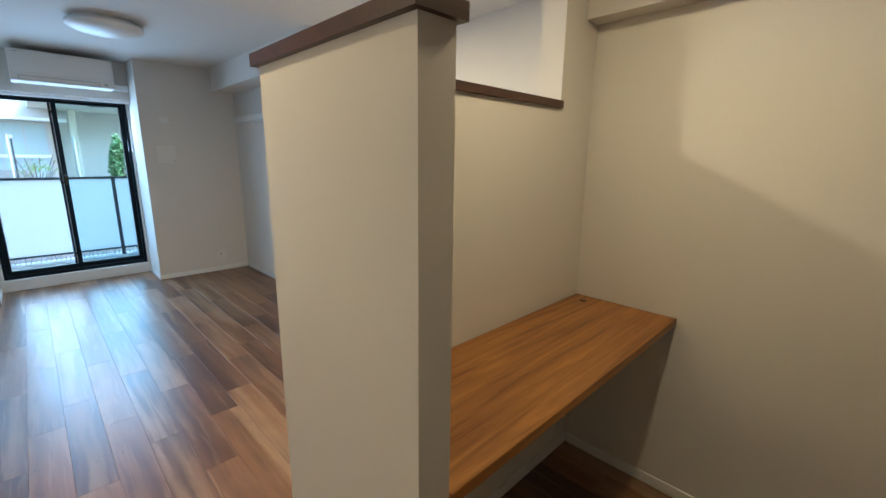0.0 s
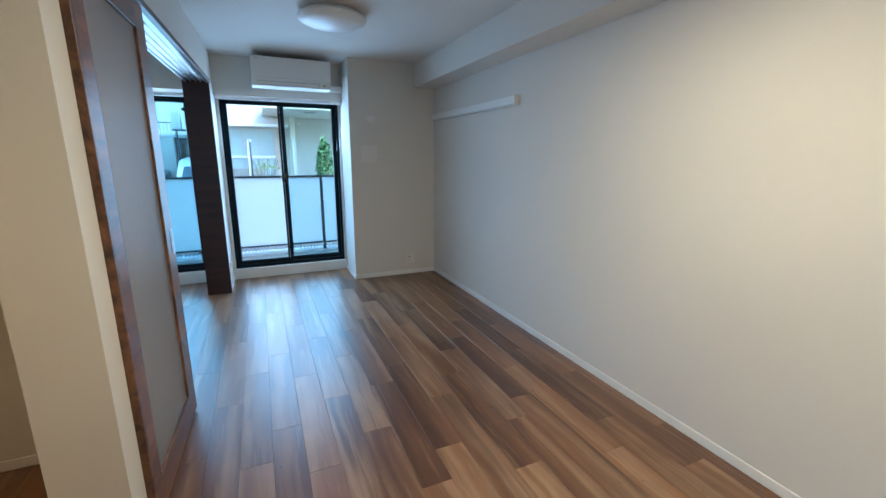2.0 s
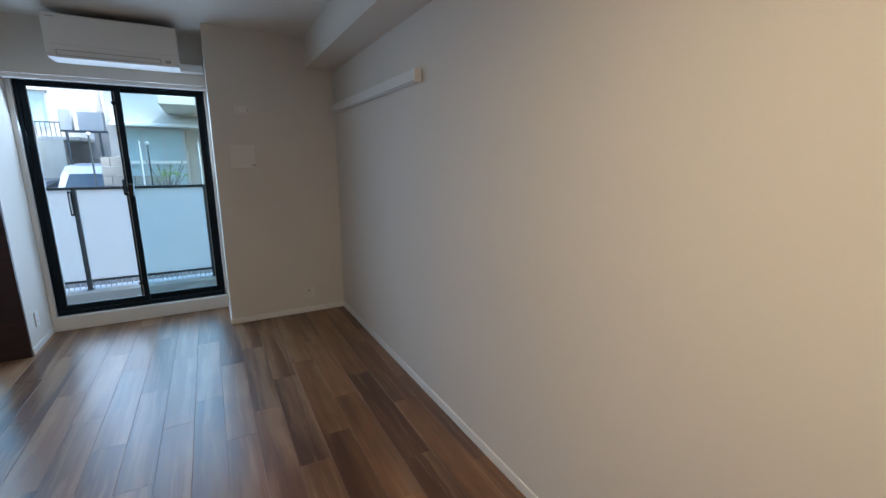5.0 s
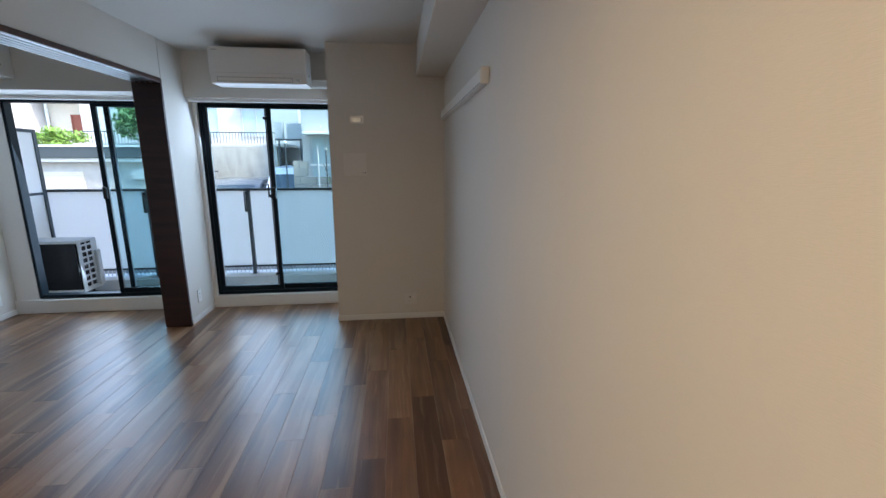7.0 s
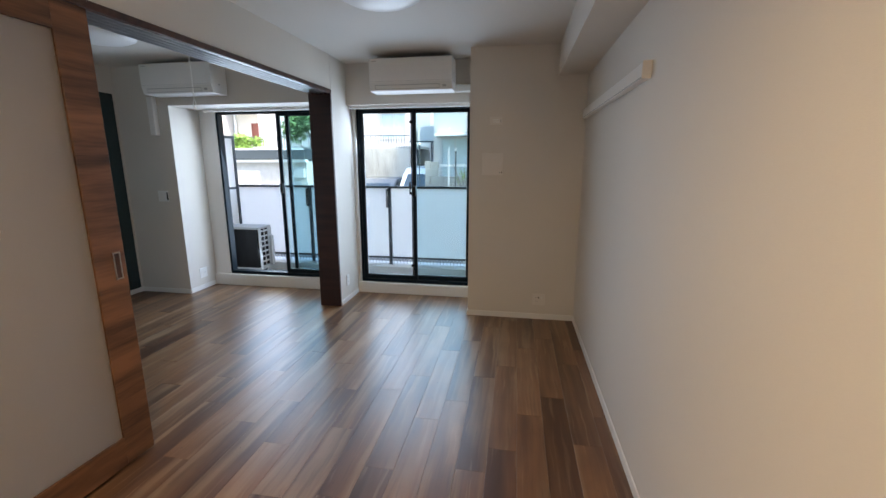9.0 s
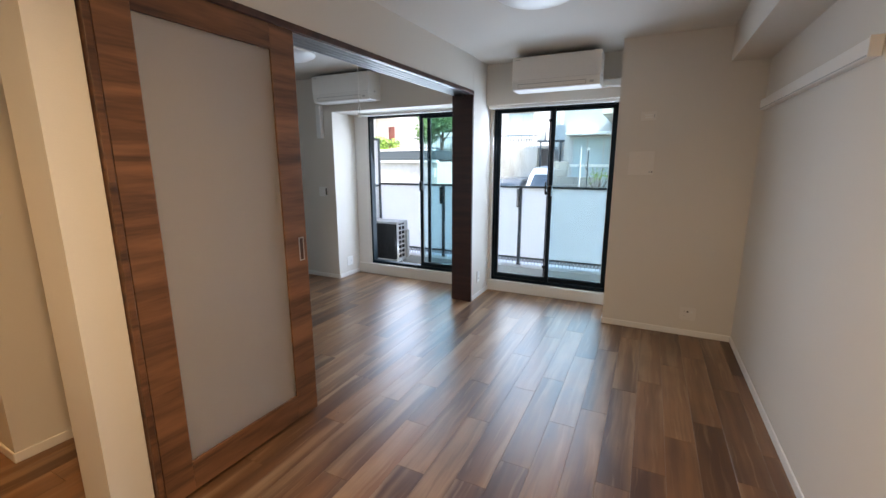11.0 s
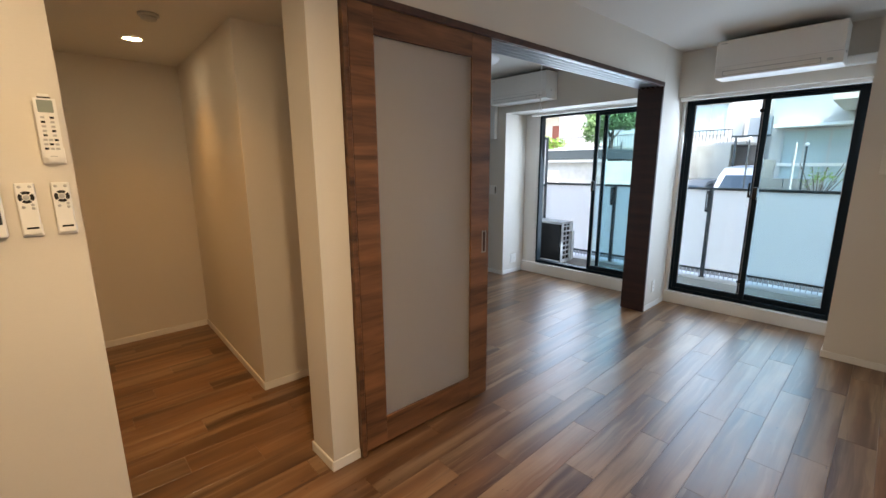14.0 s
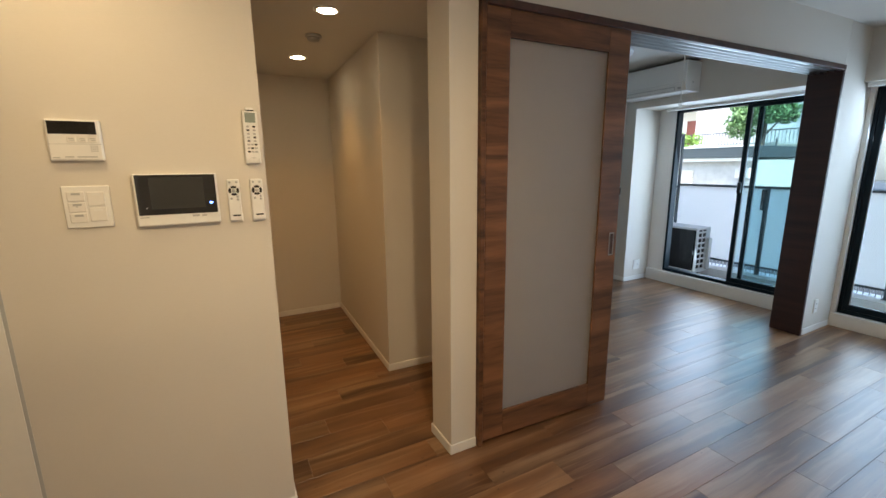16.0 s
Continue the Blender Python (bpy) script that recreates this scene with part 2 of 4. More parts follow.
def add_box(bm, x0, x1, y0, y1, z0, z1):
    v = [bm.verts.new(c) for c in ((x0, y0, z0), (x1, y0, z0), (x1, y1, z0), (x0, y1, z0), (x0, y0, z1), (x1, y0, z1), (x1, y1, z1), (x0, y1, z1))]
    return [bm.faces.new([v[i] for i in f]) for f in ((0, 3, 2, 1), (4, 5, 6, 7), (0, 1, 5, 4), (1, 2, 6, 5), (2, 3, 7, 6), (3, 0, 4, 7))]


def bev(bm, w, seg=1):
    bmesh.ops.bevel(bm, geom=list(bm.edges), offset=w, segments=seg, affect="EDGES", profile=0.5)


def box(name, x0, x1, y0, y1, z0, z1, material, parent=None, b=0.0, seg=1, **k):
    bm = bmesh.new()
    add_box(bm, x0, x1, y0, y1, z0, z1)
    if b:
        bev(bm, b, seg)
    return link(name, bm, material, parent, **k)


def boxes(name, spans, material, parent=None, b=0.0, **k):
    bm = bmesh.new()
    for s in spans:
        add_box(bm, *s)
    if b:
        bev(bm, b)
    return link(name, bm, material, parent, **k)


def add_tube(bm, a, b, r, n=12):
    a, b = Vector(a), Vector(b)
    m = Matrix.Translation((a + b) / 2) @ (b - a).to_track_quat("Z", "Y").to_matrix().to_4x4()
    bmesh.ops.create_cone(bm, cap_ends=True, segments=n, radius1=r, radius2=r, depth=(b - a).length, matrix=m)


def tube(name, a, b, r, material, parent=None, n=12, **k):
    bm = bmesh.new()
    add_tube(bm, a, b, r, n)
    return link(name, bm, material, parent, **k)


def lathe(name, profile, material, parent=None, n=48, caps=True, **k):
    """A turned shape round z from (radius, height) pairs."""
    bm = bmesh.new()
    rings = []
    for r, z in profile:
        rings.append([bm.verts.new((r * math.cos(2 * math.pi * i / n), r * math.sin(2 * math.pi * i / n), z)) for i in range(n)])
    for p, q in zip(rings, rings[1:]):
        for i in range(n):
            bm.faces.new((p[i], p[(i + 1) % n], q[(i + 1) % n], q[i]))
    for f in bm.faces:
        f.smooth = True
    if caps:
        bm.faces.new(rings[0][::-1])
        bm.faces.new(rings[-1])
    else:
        for i in range(n):
            bm.faces.new((rings[-1][i], rings[-1][(i + 1) % n], rings[0][(i + 1) % n], rings[0][i]))
    bmesh.ops.recalc_face_normals(bm, faces=list(bm.faces))
    return link(name, bm, material, parent, **k)


def extrude_yz(name, prof, x0, x1, material, parent=None, b=0.0, seg=2, **k):
    """A solid whose outline in (y, z) runs from x0 to x1."""
    bm = bmesh.new()
    a = [bm.verts.new((x0, y, z)) for y, z in prof]
    c = [bm.verts.new((x1, y, z)) for y, z in prof]
    n = len(prof)
    bm.faces.new(a)
    bm.faces.new(c[::-1])
    for i in range(n):
        bm.faces.new((a[(i + 1) % n], a[i], c[i], c[(i + 1) % n]))
    bmesh.ops.recalc_face_normals(bm, faces=list(bm.faces))
    if b:
        bev(bm, b, seg)
    return link(name, bm, material, parent, **k)


def thing(name, m=None, label="", category="", group="", kind=""):
    ob = new(name)
    if m is not None:
        ob.matrix_basis = m
    return tagged(ob, label, category, group, kind)


def struct(name, spans, material, label=""):
    return boxes(name, spans, material, label=label, kind="structure")


# ---- structure ----
XR, YP, YW = 3.11, 8.155, 8.735
ZC, ZL = 2.52, 2.30
SW = Matrix.Translation((0.612, 4.93, 0)) @ pose(0, 0, 0, 0, 0, -math.degrees(SKEW))  # frame of the sliding wall: y along it
struct("wall_right", [(XR, XR + 0.15, -0.4, YW, 0, 2.7)], PAPER)
struct("pillar_wall", [(2.08, XR, YP, 8.9, 0, ZC)], PAPER)
struct("wall_window", [(0.715, 2.08, 8.565, 8.9, 2.11, ZC), (0.715, 2.08, 8.70, 8.9, -0.1, 0.12), (0.72, 2.08, 8.735, 8.9, 2.08, 2.12)], PAPER)
struct("wall_stub", [(0.492, 0.715, 8.19, 8.9, 0, ZC)], PAPER)
struct("wall_bedroom_window", [(-1.20, 0.492, 8.29, 8.9, 2.11, ZC), (-1.20, 0.492, 8.72, 8.9, -0.1, 0.135), (-2.20, -1.20, 8.29, 8.9, 0, ZC)], PAPER)
struct("wall_bedroom_left", [(-2.0, -1.85, 5.76, 8.29, 0, ZC)], PAPER)
box("wall_header", -0.115, 0.0, 0.0, 3.24, 2.20, ZC + 0.03, PAPER, m=SW @ Matrix.Translation((0.006, 0, 0)), kind="structure")
struct("wall_bedroom_inner", [(-2.2, -0.46, 5.70, 5.76, 0, ZC), (-0.46, 0.40, 5.70, 5.76, 0, ZC)], PAPER)
H = Matrix.Translation((-0.398, 4.815, 0)) @ pose(0, 0, 0, 0, 0, -1.8)
box("wall_hall_block", -1.7, 0.0, 0.0, 0.86, 0, ZL, PAPER, m=H, kind="structure")
struct("wall_hall_end", [(-2.12, -1.985, 3.87, 4.99, 0, ZL)], PAPER)
struct("wall_hall_side", [(-2.0, 0.44, 3.87, 4.0, 0, ZL)], PAPER)
struct("wall_alcove", [(-0.42, 0.38, 5.64, 5.70, 0, ZL), (0.38, 0.43, 4.93, 5.70, 0, ZL)], PAPER)
struct("wall_kitchen", [(0.44, 0.575, 0.2, 4.008, 0, ZL)], PAPER)
struct("column", [(0.394, 0.605, 4.778, 4.925, 0, ZL)], PAPER)
struct("wall_back", [(0.4, 3.2, -0.5, -0.35, 0, ZL)], PAPER)
struct("wall_left_back", [(0.3, 0.45, -0.4, 0.2, 0, ZL)], PAPER)
struct("ceiling", [(0.40, 3.2, 4.93, 8.9, ZC, ZC + 0.1), (-2.2, 0.40, 5.76, 8.9, ZC, ZC + 0.1)], CEIL)
struct("ceiling_low", [(0.40, 3.2, -0.5, 4.93, ZL, ZL + 0.34), (-2.2, 0.40, -0.5, 5.76, ZL, ZL + 0.34)], CEIL)
struct("ceiling_beam", [(2.86, XR, 4.93, YP, 2.26, ZC)], PAPER)
struct("ground_slab", [(-2.2, 3.2, -0.5, 8.72, -0.15, -0.012)], CONC)
# nook
XN = 2.965
PX, PY0, PY1 = 1.52, 2.757, 3.327
struct("partition_side", [(PX, PX + 0.08, PY0, PY1, 0, 1.69)], PAPER)
struct("partition_back", [(PX + 0.08, XN, 3.215, PY1, 0, 1.69), (2.70, XN, 3.215, PY1, 1.69, ZL)], PAPER)
struct("partition_cap", [(PX - 0.016, PX + 0.094, PY0 - 0.014, PY1 + 0.014, 1.69, 1.718), (PX + 0.094, 2.70, 3.201, PY1 + 0.014, 1.69, 1.718)], CAPW)
struct("wall_nook", [(XN, XR, -0.34, PY1, 0, ZL)], PAPER)
struct("nook_soffit", [(XN - 0.10, XN, -0.34, 3.214, 2.06, ZL)], PAPER)


# ---- baseboards, casings ----
def baseboard(spans):
    for s in spans:
        box("baseboard", *s, 0.0, 0.055, WHITE, b=0.003, kind="structure")


T = 0.009
baseboard([(XR - T, XR, PY1, YP - T), (2.08 - T, XR, YP - T, YP), (2.08 - T, 2.08, YP, 8.69), (0.715, 0.715 + T, 8.19, 8.69),
           (-1.85, -1.85 + T, 5.76, 8.28), (-1.85, -1.20, 8.29 - T, 8.29), (-1.20, -1.20 + T, 8.29, 8.71),
           (0.605, 0.605 + T, 4.778 - T, 4.925), (0.394 - T, 0.605, 4.778 - T, 4.778), (0.394 - T, 0.394, 4.778, 4.925),
           (-1.985, -1.985 + T, 4.0, 4.85), (0.575, 0.575 + T, 3.24, 4.008 + T), (0.44, 0.575, 4.008, 4.008 + T), (-0.40, 0.375, 5.631, 5.64),
           (XN - T, XN, -0.3, 3.20), (PX + 0.09, XN, 3.206, 3.215), (PX - T, PX, PY0 - T, PY1 + T), (PX, PX + 0.08, PY0 - T, PY0), (PX, XR, PY1, PY1 + T)])
for s, z1 in (((-1.7, 0.0, -T, 0.0), 0.055), ((0.0, T, -T, 0.80), 0.055)):
    box("baseboard", *s, 0.0, z1, WHITE, b=0.003, m=H, kind="structure")

# ---- sliding door set ----
frame_set = thing("sliding_door_frame", SW, "dark brown wood-grain frame round a wide sliding door opening", "door frame")
box("side_casing", -0.13, 0.018, 0.0, 0.025, 0, 2.20, DOORW, frame_set, 0.002)
box("head_casing", -0.012, 0.018, 0.028, 3.232, 2.165, 2.20, CAPW, frame_set, 0.002)
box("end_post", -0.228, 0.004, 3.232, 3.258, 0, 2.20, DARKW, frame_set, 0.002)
bm = bmesh.new()
add_box(bm, -0.20, -0.012, 0.028, 3.232, 2.185, 2.199)
for i in range(5):
    x = -0.198 + i * 0.0445
    add_box(bm, x, x + 0.007, 0.03, 3.23, 2.165, 2.185)
link("ceiling_track", bm, ALU, frame_set, "polished aluminium four-groove top track")


def sliding_door(x, y, width):
    d = thing("sliding_door", SW @ Matrix.Translation((x, y, 0.018)), "brown wood-grain sliding door with a large frosted panel, pushed to one side", "door")
    h, t, s, e, b2 = 2.157, 0.034, 0.125, 0.150, 0.148
    box("stile", 0, t, 0, s, 0, h, DOORW2, d, 0.0015)
    box("stile", 0, t, width - e, width, 0, h, DOORW2, d, 0.0015)
    box("rail", 0, t, s, width - e, h - 0.13, h, DOORW2, d, 0.0015)
    box("rail", 0, t, s, width - e, 0, b2, DOORW2, d, 0.0015)
    box("frosted_pane", 0.012, 0.022, s, width - e, b2, h - 0.13, FROST, d)
    hd = thing("handle", Matrix.Translation((t, width - 0.042, 1.005)))
    hd.parent = d
    tagged(hd, "recessed rectangular steel pull")
    boxes("pull_rim", [(0, 0.003, -0.018, 0.018, 0.060, 0.066), (0, 0.003, -0.018, 0.018, -0.066, -0.060), (0, 0.003, -0.018, -0.012, -0.060, 0.060), (0, 0.003, 0.012, 0.018, -0.060, 0.060)], STEEL, hd)
    box("pull_dish", 0, 0.001, -0.012, 0.012, -0.060, 0.060, CAPW, hd)
    return d


DOORW2 = wood("door_wood_cross", (0.040, 0.017, 0.010), (0.235, 0.108, 0.052), 0.4, axis=1, contrast=1.3, spread=0.10, cross=13, along=1.1)
sliding_door(-0.03, 0.034, 0.893)
for i, x in enumerate((-0.075, -0.12)):
    sliding_door(x, 0.034, 0.835 - 0.05 * i)


# ---- windows ----
def window(name, x0, x1, z0, z1, y, label, sashes):
    w = thing(name, Matrix.Translation((x0, y, z0)), label, "window", kind="structure")
    W, Hh = x1 - x0, z1 - z0
    boxes("window_frame", [(0, 0.026, 0, 0.085, 0, Hh), (W - 0.026, W, 0, 0.085, 0, Hh), (0.026, W - 0.026, 0, 0.085, Hh - 0.03, Hh), (0.026, W - 0.026, 0, 0.085, 0, 0.035)], DARKFRAME, w)
    half = W / 2
    for a, c, yy, gm in sashes:
        s = thing("sash", Matrix.Translation((a, yy, 0.03)))
        s.parent = w
        ww, hh = c - a, Hh - 0.055
        f = 0.042
        boxes("sash_frame", [(0, f, 0, 0.03, 0, hh), (ww - f, ww, 0, 0.03, 0, hh), (f, ww - f, 0, 0.03, hh - 0.035, hh), (f, ww - f, 0, 0.03, 0, 0.055)], DARKFRAME, s, 0.002)
        box("pane", f, ww - f, 0.012, 0.018, 0.055, hh - 0.035, gm, s).visible_shadow = False
        boxes("gasket", [(f, f + 0.006, 0.008, 0.022, 0.055, hh - 0.035), (ww - f - 0.006, ww - f, 0.008, 0.022, 0.055, hh - 0.035)], GASKET, s)
    lk = thing("latch", Matrix.Translation((sashes[-1][0] + 0.02 if sashes[-1][0] > half - 0.2 else sashes[-1][1] - 0.02, 0.010, 1.085)))
    lk.parent = w
    box("latch_body", -0.020, 0.020, -0.022, 0.002, -0.075, 0.045, BLACKPL, lk, 0.005)
    if sashes[-1][0] < half - 0.2:
        box("latch_lever", -0.052, -0.022, -0.034, -0.018, -0.055, -0.025, BLACKPL, lk, 0.005)
        box("latch_grip", -0.054, -0.038, -0.036, -0.018, -0.055, 0.085, BLACKPL, lk, 0.006)
    for z in (0.20, 1.80):
        box("stopper", sashes[-1][1] - 0.068, sashes[-1][1] - 0.040, -0.012, 0.012, z, z + 0.028, BLACKPL, w, 0.003)
    return w


window("window_1", 0.752, 2.055, 0.128, 2.10, 8.735, "sliding balcony window with dark navy aluminium sashes, closed", ((0.605, 1.277, 0.05, GLASS2), (0.026, 0.672, 0.012, GLASS)))
window("window_2", -0.985, 0.475, 0.145, 2.095, 8.735, "sliding balcony window with dark navy aluminium sashes, half open", ((0.846, 1.434, 0.05, GLASS2), (0.758, 1.434, 0.012, GLASS3)))
box("window_sill_trim", 0.717, 2.078, 8.692, 8.735, 0.0, 0.125, WHITE, b=0.004, kind="structure")
box("window_sill_trim", -1.198, 0.49, 8.70, 8.735, 0.0, 0.14, WHITE, b=0.004, kind="structure")
struct("window_side_trim", [(0.717, 0.750, 8.70, 8.80, 0.125, 2.11), (2.057, 2.078, 8.70, 8.80, 0.125, 2.11), (-1.198, -0.987, 8.73, 8.80, 0.14, 2.11), (0.477, 0.49, 8.73, 8.80, 0.14, 2.11)], WHITE)


def curtain_rail(x0, x1, y, z):
    r = thing("curtain_rail", Matrix.Translation((x0, y, z)), "white double curtain rail under the window head", "curtain rail")
    L = x1 - x0
    box("rail_bar", 0, L, -0.056, 0.002, -0.030, 0.0, WHITE, r, 0.002)
    boxes("runner_groove", [(0.01, L - 0.01, -0.044, -0.038, -0.0315, -0.030), (0.01, L - 0.01, -0.016, -0.010, -0.0315, -0.030)], GREYPL, r)
    for i in range(3):
        box("bracket", 0.1 + i * (L - 0.2) / 2 - 0.012, 0.1 + i * (L - 0.2) / 2 + 0.012, -0.055, 0.008, 0.0, 0.008, PLASTIC, r)
    box("end_cap", -0.006, 0, -0.058, 0.004, -0.033, 0.002, WHITE, r, 0.002)
    box("end_cap", L, L + 0.006, -0.058, 0.004, -0.033, 0.002, WHITE, r, 0.002)


curtain_rail(0.74, 2.07, 8.64, 2.104)
curtain_rail(-1.0, 0.47, 8.62, 2.104)


# ---- air conditioners ----
def air_conditioner(x0, y_back, z0, label):
    a = thing("air_conditioner", Matrix.Translation((x0, y_back, z0)), label, "air conditioner", "wall air conditioners")
    W = 0.798
    prof = [(0, 0), (-0.198, 0.0), (-0.214, 0.006), (-0.236, 0.075), (-0.238, 0.283), (-0.226, 0.292), (0, 0.292)]
    extrude_yz("body", prof, 0, W, PLASTIC, a, 0.005, 2)
    extrude_yz("outlet_gap", [(-0.2165, 0.0160), (-0.2285, 0.0530), (-0.2293, 0.0530), (-0.2181, 0.0160)], 0.055, W - 0.12, GREYPL, a)
    extrude_yz("louvre", [(-0.2180, 0.0205), (-0.2268, 0.0480), (-0.2306, 0.0470), (-0.2218, 0.0195)], 0.060, W - 0.125, PLASTIC, a, 0.0008, 1)
    extrude_yz("seam", [(-0.2355, 0.0840), (-0.2355, 0.0855), (-0.2368, 0.0855), (-0.2368, 0.0840)], 0.004, W - 0.004, GREYPL, a)
    box("indicator", W - 0.090, W - 0.055, -0.2290, -0.21, 0.025, 0.045, GREYPL, a, 0.002)
    boxes("top_grille", [(0.03 + i * 0.0185, 0.04 + i * 0.0185, -0.21, -0.03, 0.2925, 0.296) for i in range(40)], GREYPL, a)
    tube("side_screw", (W, -0.12, 0.09), (W + 0.004, -0.12, 0.09), 0.008, GREYPL, a)
    box("maker_plate", 0.03, 0.075, -0.2385, -0.2365, 0.262, 0.268, GREYPL, a)
    return a


air_conditioner(1.108, 8.565 - 0.143, 2.178, "white wall air conditioner above the living room window")
box("mounting_board", 1.16, 1.86, 8.422, 8.565, 2.20, 2.44, PAPER, kind="structure")
air_conditioner(-1.27, 8.29, 2.192, "white wall air conditioner above the bedroom window")
d = thing("pipe_cover", Matrix.Translation((2.02, 8.55, 2.20)), "white plastic pipe duct beside the air conditioner", "pipe duct")
box("duct_run", -0.13, 0.055, -0.06, 0.012, 0.0, 0.07, PLASTIC, d, 0.008)
d = thing("pipe_cover", Matrix.Translation((-1.37, 8.29, 1.80)), "white plastic pipe duct running down from the air conditioner", "pipe duct")
box("duct_run", -0.038, 0.038, -0.06, 0.0, 0.0, 0.40, PLASTIC, d, 0.008)


# ---- ceiling lights ----
def ceiling_light(x, y, label):
    c = thing("ceiling_light", Matrix.Translation((x, y, ZC)), label, "ceiling light", "round ceiling lights")
    lathe("base", [(0.05, 0.0), (0.20, -0.001), (0.20, -0.028), (0.05, -0.03)], PLASTIC, c)
    lathe("diffuser", [(0.20, -0.028), (0.245, -0.03), (0.252, -0.045), (0.245, -0.062), (0.20, -0.085), (0.12, -0.103), (0.04, -0.110), (0.005, -0.111)], DIFFUSER, c)
    return c


ceiling_light(1.70, 6.72, "white round flush ceiling light, switched off")
l2 = ceiling_light(-0.68, 7.12, "white round flush ceiling light in the bedroom, switched off")


def downlight(x, y):
    c = thing("downlight", Matrix.Translation((x, y, ZL)), "small round recessed downlight, switched on", "downlight", "recessed downlights")
    lathe("trim_ring", [(0.052, -0.001), (0.068, -0.001), (0.070, -0.004), (0.058, -0.007), (0.052, -0.006)], PLASTIC, c, 32, caps=False)
    lathe("lamp_face", [(0.001, -0.001), (0.052, -0.001), (0.052, -0.003), (0.001, -0.004)], HOT, c, 32)


for p in ((-1.25, 4.47), (-0.16, 4.45), (0.98, 3.45), (2.15, 2.60), (1.96, 4.28)):
    downlight(*p)
c = thing("smoke_detector", Matrix.Translation((-0.64, 4.47, ZL)), "small round white smoke detector on the hall ceiling", "smoke detector")
lathe("detector_base", [(0.001, 0), (0.05, -0.001), (0.052, -0.012), (0.045, -0.016), (0.001, -0.016)], GREYPL, c, 32)
lathe("detector_head", [(0.04, -0.016), (0.036, -0.032), (0.02, -0.038), (0.001, -0.038)], GREYPL, c, 32)

# ---- desk ----
k = thing("desk", None, "orange-brown wood-grain built-in desk top in the nook", "desk")
box("desk_top", PX + 0.082, XN - 0.002, 2.752, 3.213, 0.80, 0.832, DESKW, k, 0.002)
lathe("cable_cap", [(0.001, 0.002), (0.014, 0.002), (0.016, 0.0), (0.016, -0.001)], CAPW, k, 24, m=Matrix.Translation((2.885, 3.135, 0.8325)))
box("back_cleat", PX + 0.082, XN - 0.002, 3.190, 3.213, 0.74, 0.798, DESKW, k, 0.002)

# ---- picture rail ----
r = thing("coat_rail", Matrix.Translation((XR, 0, 1.90)), "white wooden hanging rail fixed to the long wall", "wall rail")
box("rail_board", -0.036, 0, 6.32, 8.12, -0.012, 0.062, WHITE, r, 0.003)
box("rail_end", -0.041, 0, 6.313, 6.32, -0.014, 0.064, WHITE, r, 0.001)
boxes("rail_groove", [(-0.038, -0.036, 6.33, 8.11, -0.008, -0.002)], GREYPL, r)


# ---- wall plates, switches and remotes ----
def plate(name, w, h, m, label, category, holes=(), mat_=None, t=0.008):
    """A plate in the local x-z plane that faces -y."""
    p = thing(name, m, label, category)
    box("cover", -w / 2, w / 2, -t, 0, -h / 2, h / 2, mat_ or PLASTIC, p, 0.002)
    for x, z, a, c, mm in holes:
        box("insert", x - a / 2, x + a / 2, -t - 0.0015, -t, z - c / 2, z + c / 2, mm, p)
    return p


def slots(x, z):
    return ((x - 0.006, z, 0.002, 0.008, BLACKPL), (x + 0.006, z, 0.002, 0.008, BLACKPL))


def at_y(x, y, z):
    return Matrix.Translation((x, y, z))


def at_x(x, y, z, side=1):
    return Matrix.Translation((x, y, z)) @ pose(0, 0, 0, 0, 0, 90 * side)


plate("wall_plate", 0.20, 0.20, at_y(2.295, YP, 1.495), "blank square cover plate on the pillar wall", "cover plate", ((0.07, -0.075, 0.012, 0.012, GREYPL), (0.088, -0.075, 0.006, 0.012, BLACKPL)), PLASTW := mat("paper_white_plastic", (0.735, 0.705, 0.66), 0.35, var=0.02), 0.009)
plate("aircon_outlet", 0.12, 0.075, at_y(2.32, YP, 1.885), "white wall socket high on the pillar wall", "socket", ((0.0, 0.008, 0.060, 0.012, GLOSSPL), (0.004, -0.012, 0.060, 0.012, GLOSSPL), (0.044, -0.002, 0.006, 0.03, GREYPL)) , PLASTW, 0.006)
plate("wall_socket", 0.12, 0.115, at_y(2.775, YP, 0.20), "white wall socket low on the pillar wall", "socket", slots(-0.02, 0.02) + slots(-0.02, -0.02) + ((0.028, 0.02, 0.016, 0.016, GLOSSPL), (-0.002, 0.02, 0.012, 0.012, BLACKPL)), PLASTW, 0.006)
plate("wall_socket", 0.07, 0.12, at_x(0.715, 8.38, 0.235), "white wall socket on the stub wall", "socket", slots(0, 0.02) + slots(0, -0.02))
plate("wall_socket", 0.12, 0.12, at_x(-1.20, 8.51, 0.20), "white wall socket in the bedroom window recess", "socket", ((0.02, 0, 0.012, 0.012, GREYPL), (-0.02, 0.0, 0.04, 0.09, WHITE)))
plate("thermostat", 0.13, 0.12, at_y(-1.40, 8.29, 1.14), "white wall switch with a small grey door beside it", "switch", ((-0.02, 0, 0.05, 0.09, WHITE), (0.055, 0, 0.018, 0.09, BLACKPL)))

KX = 0.575
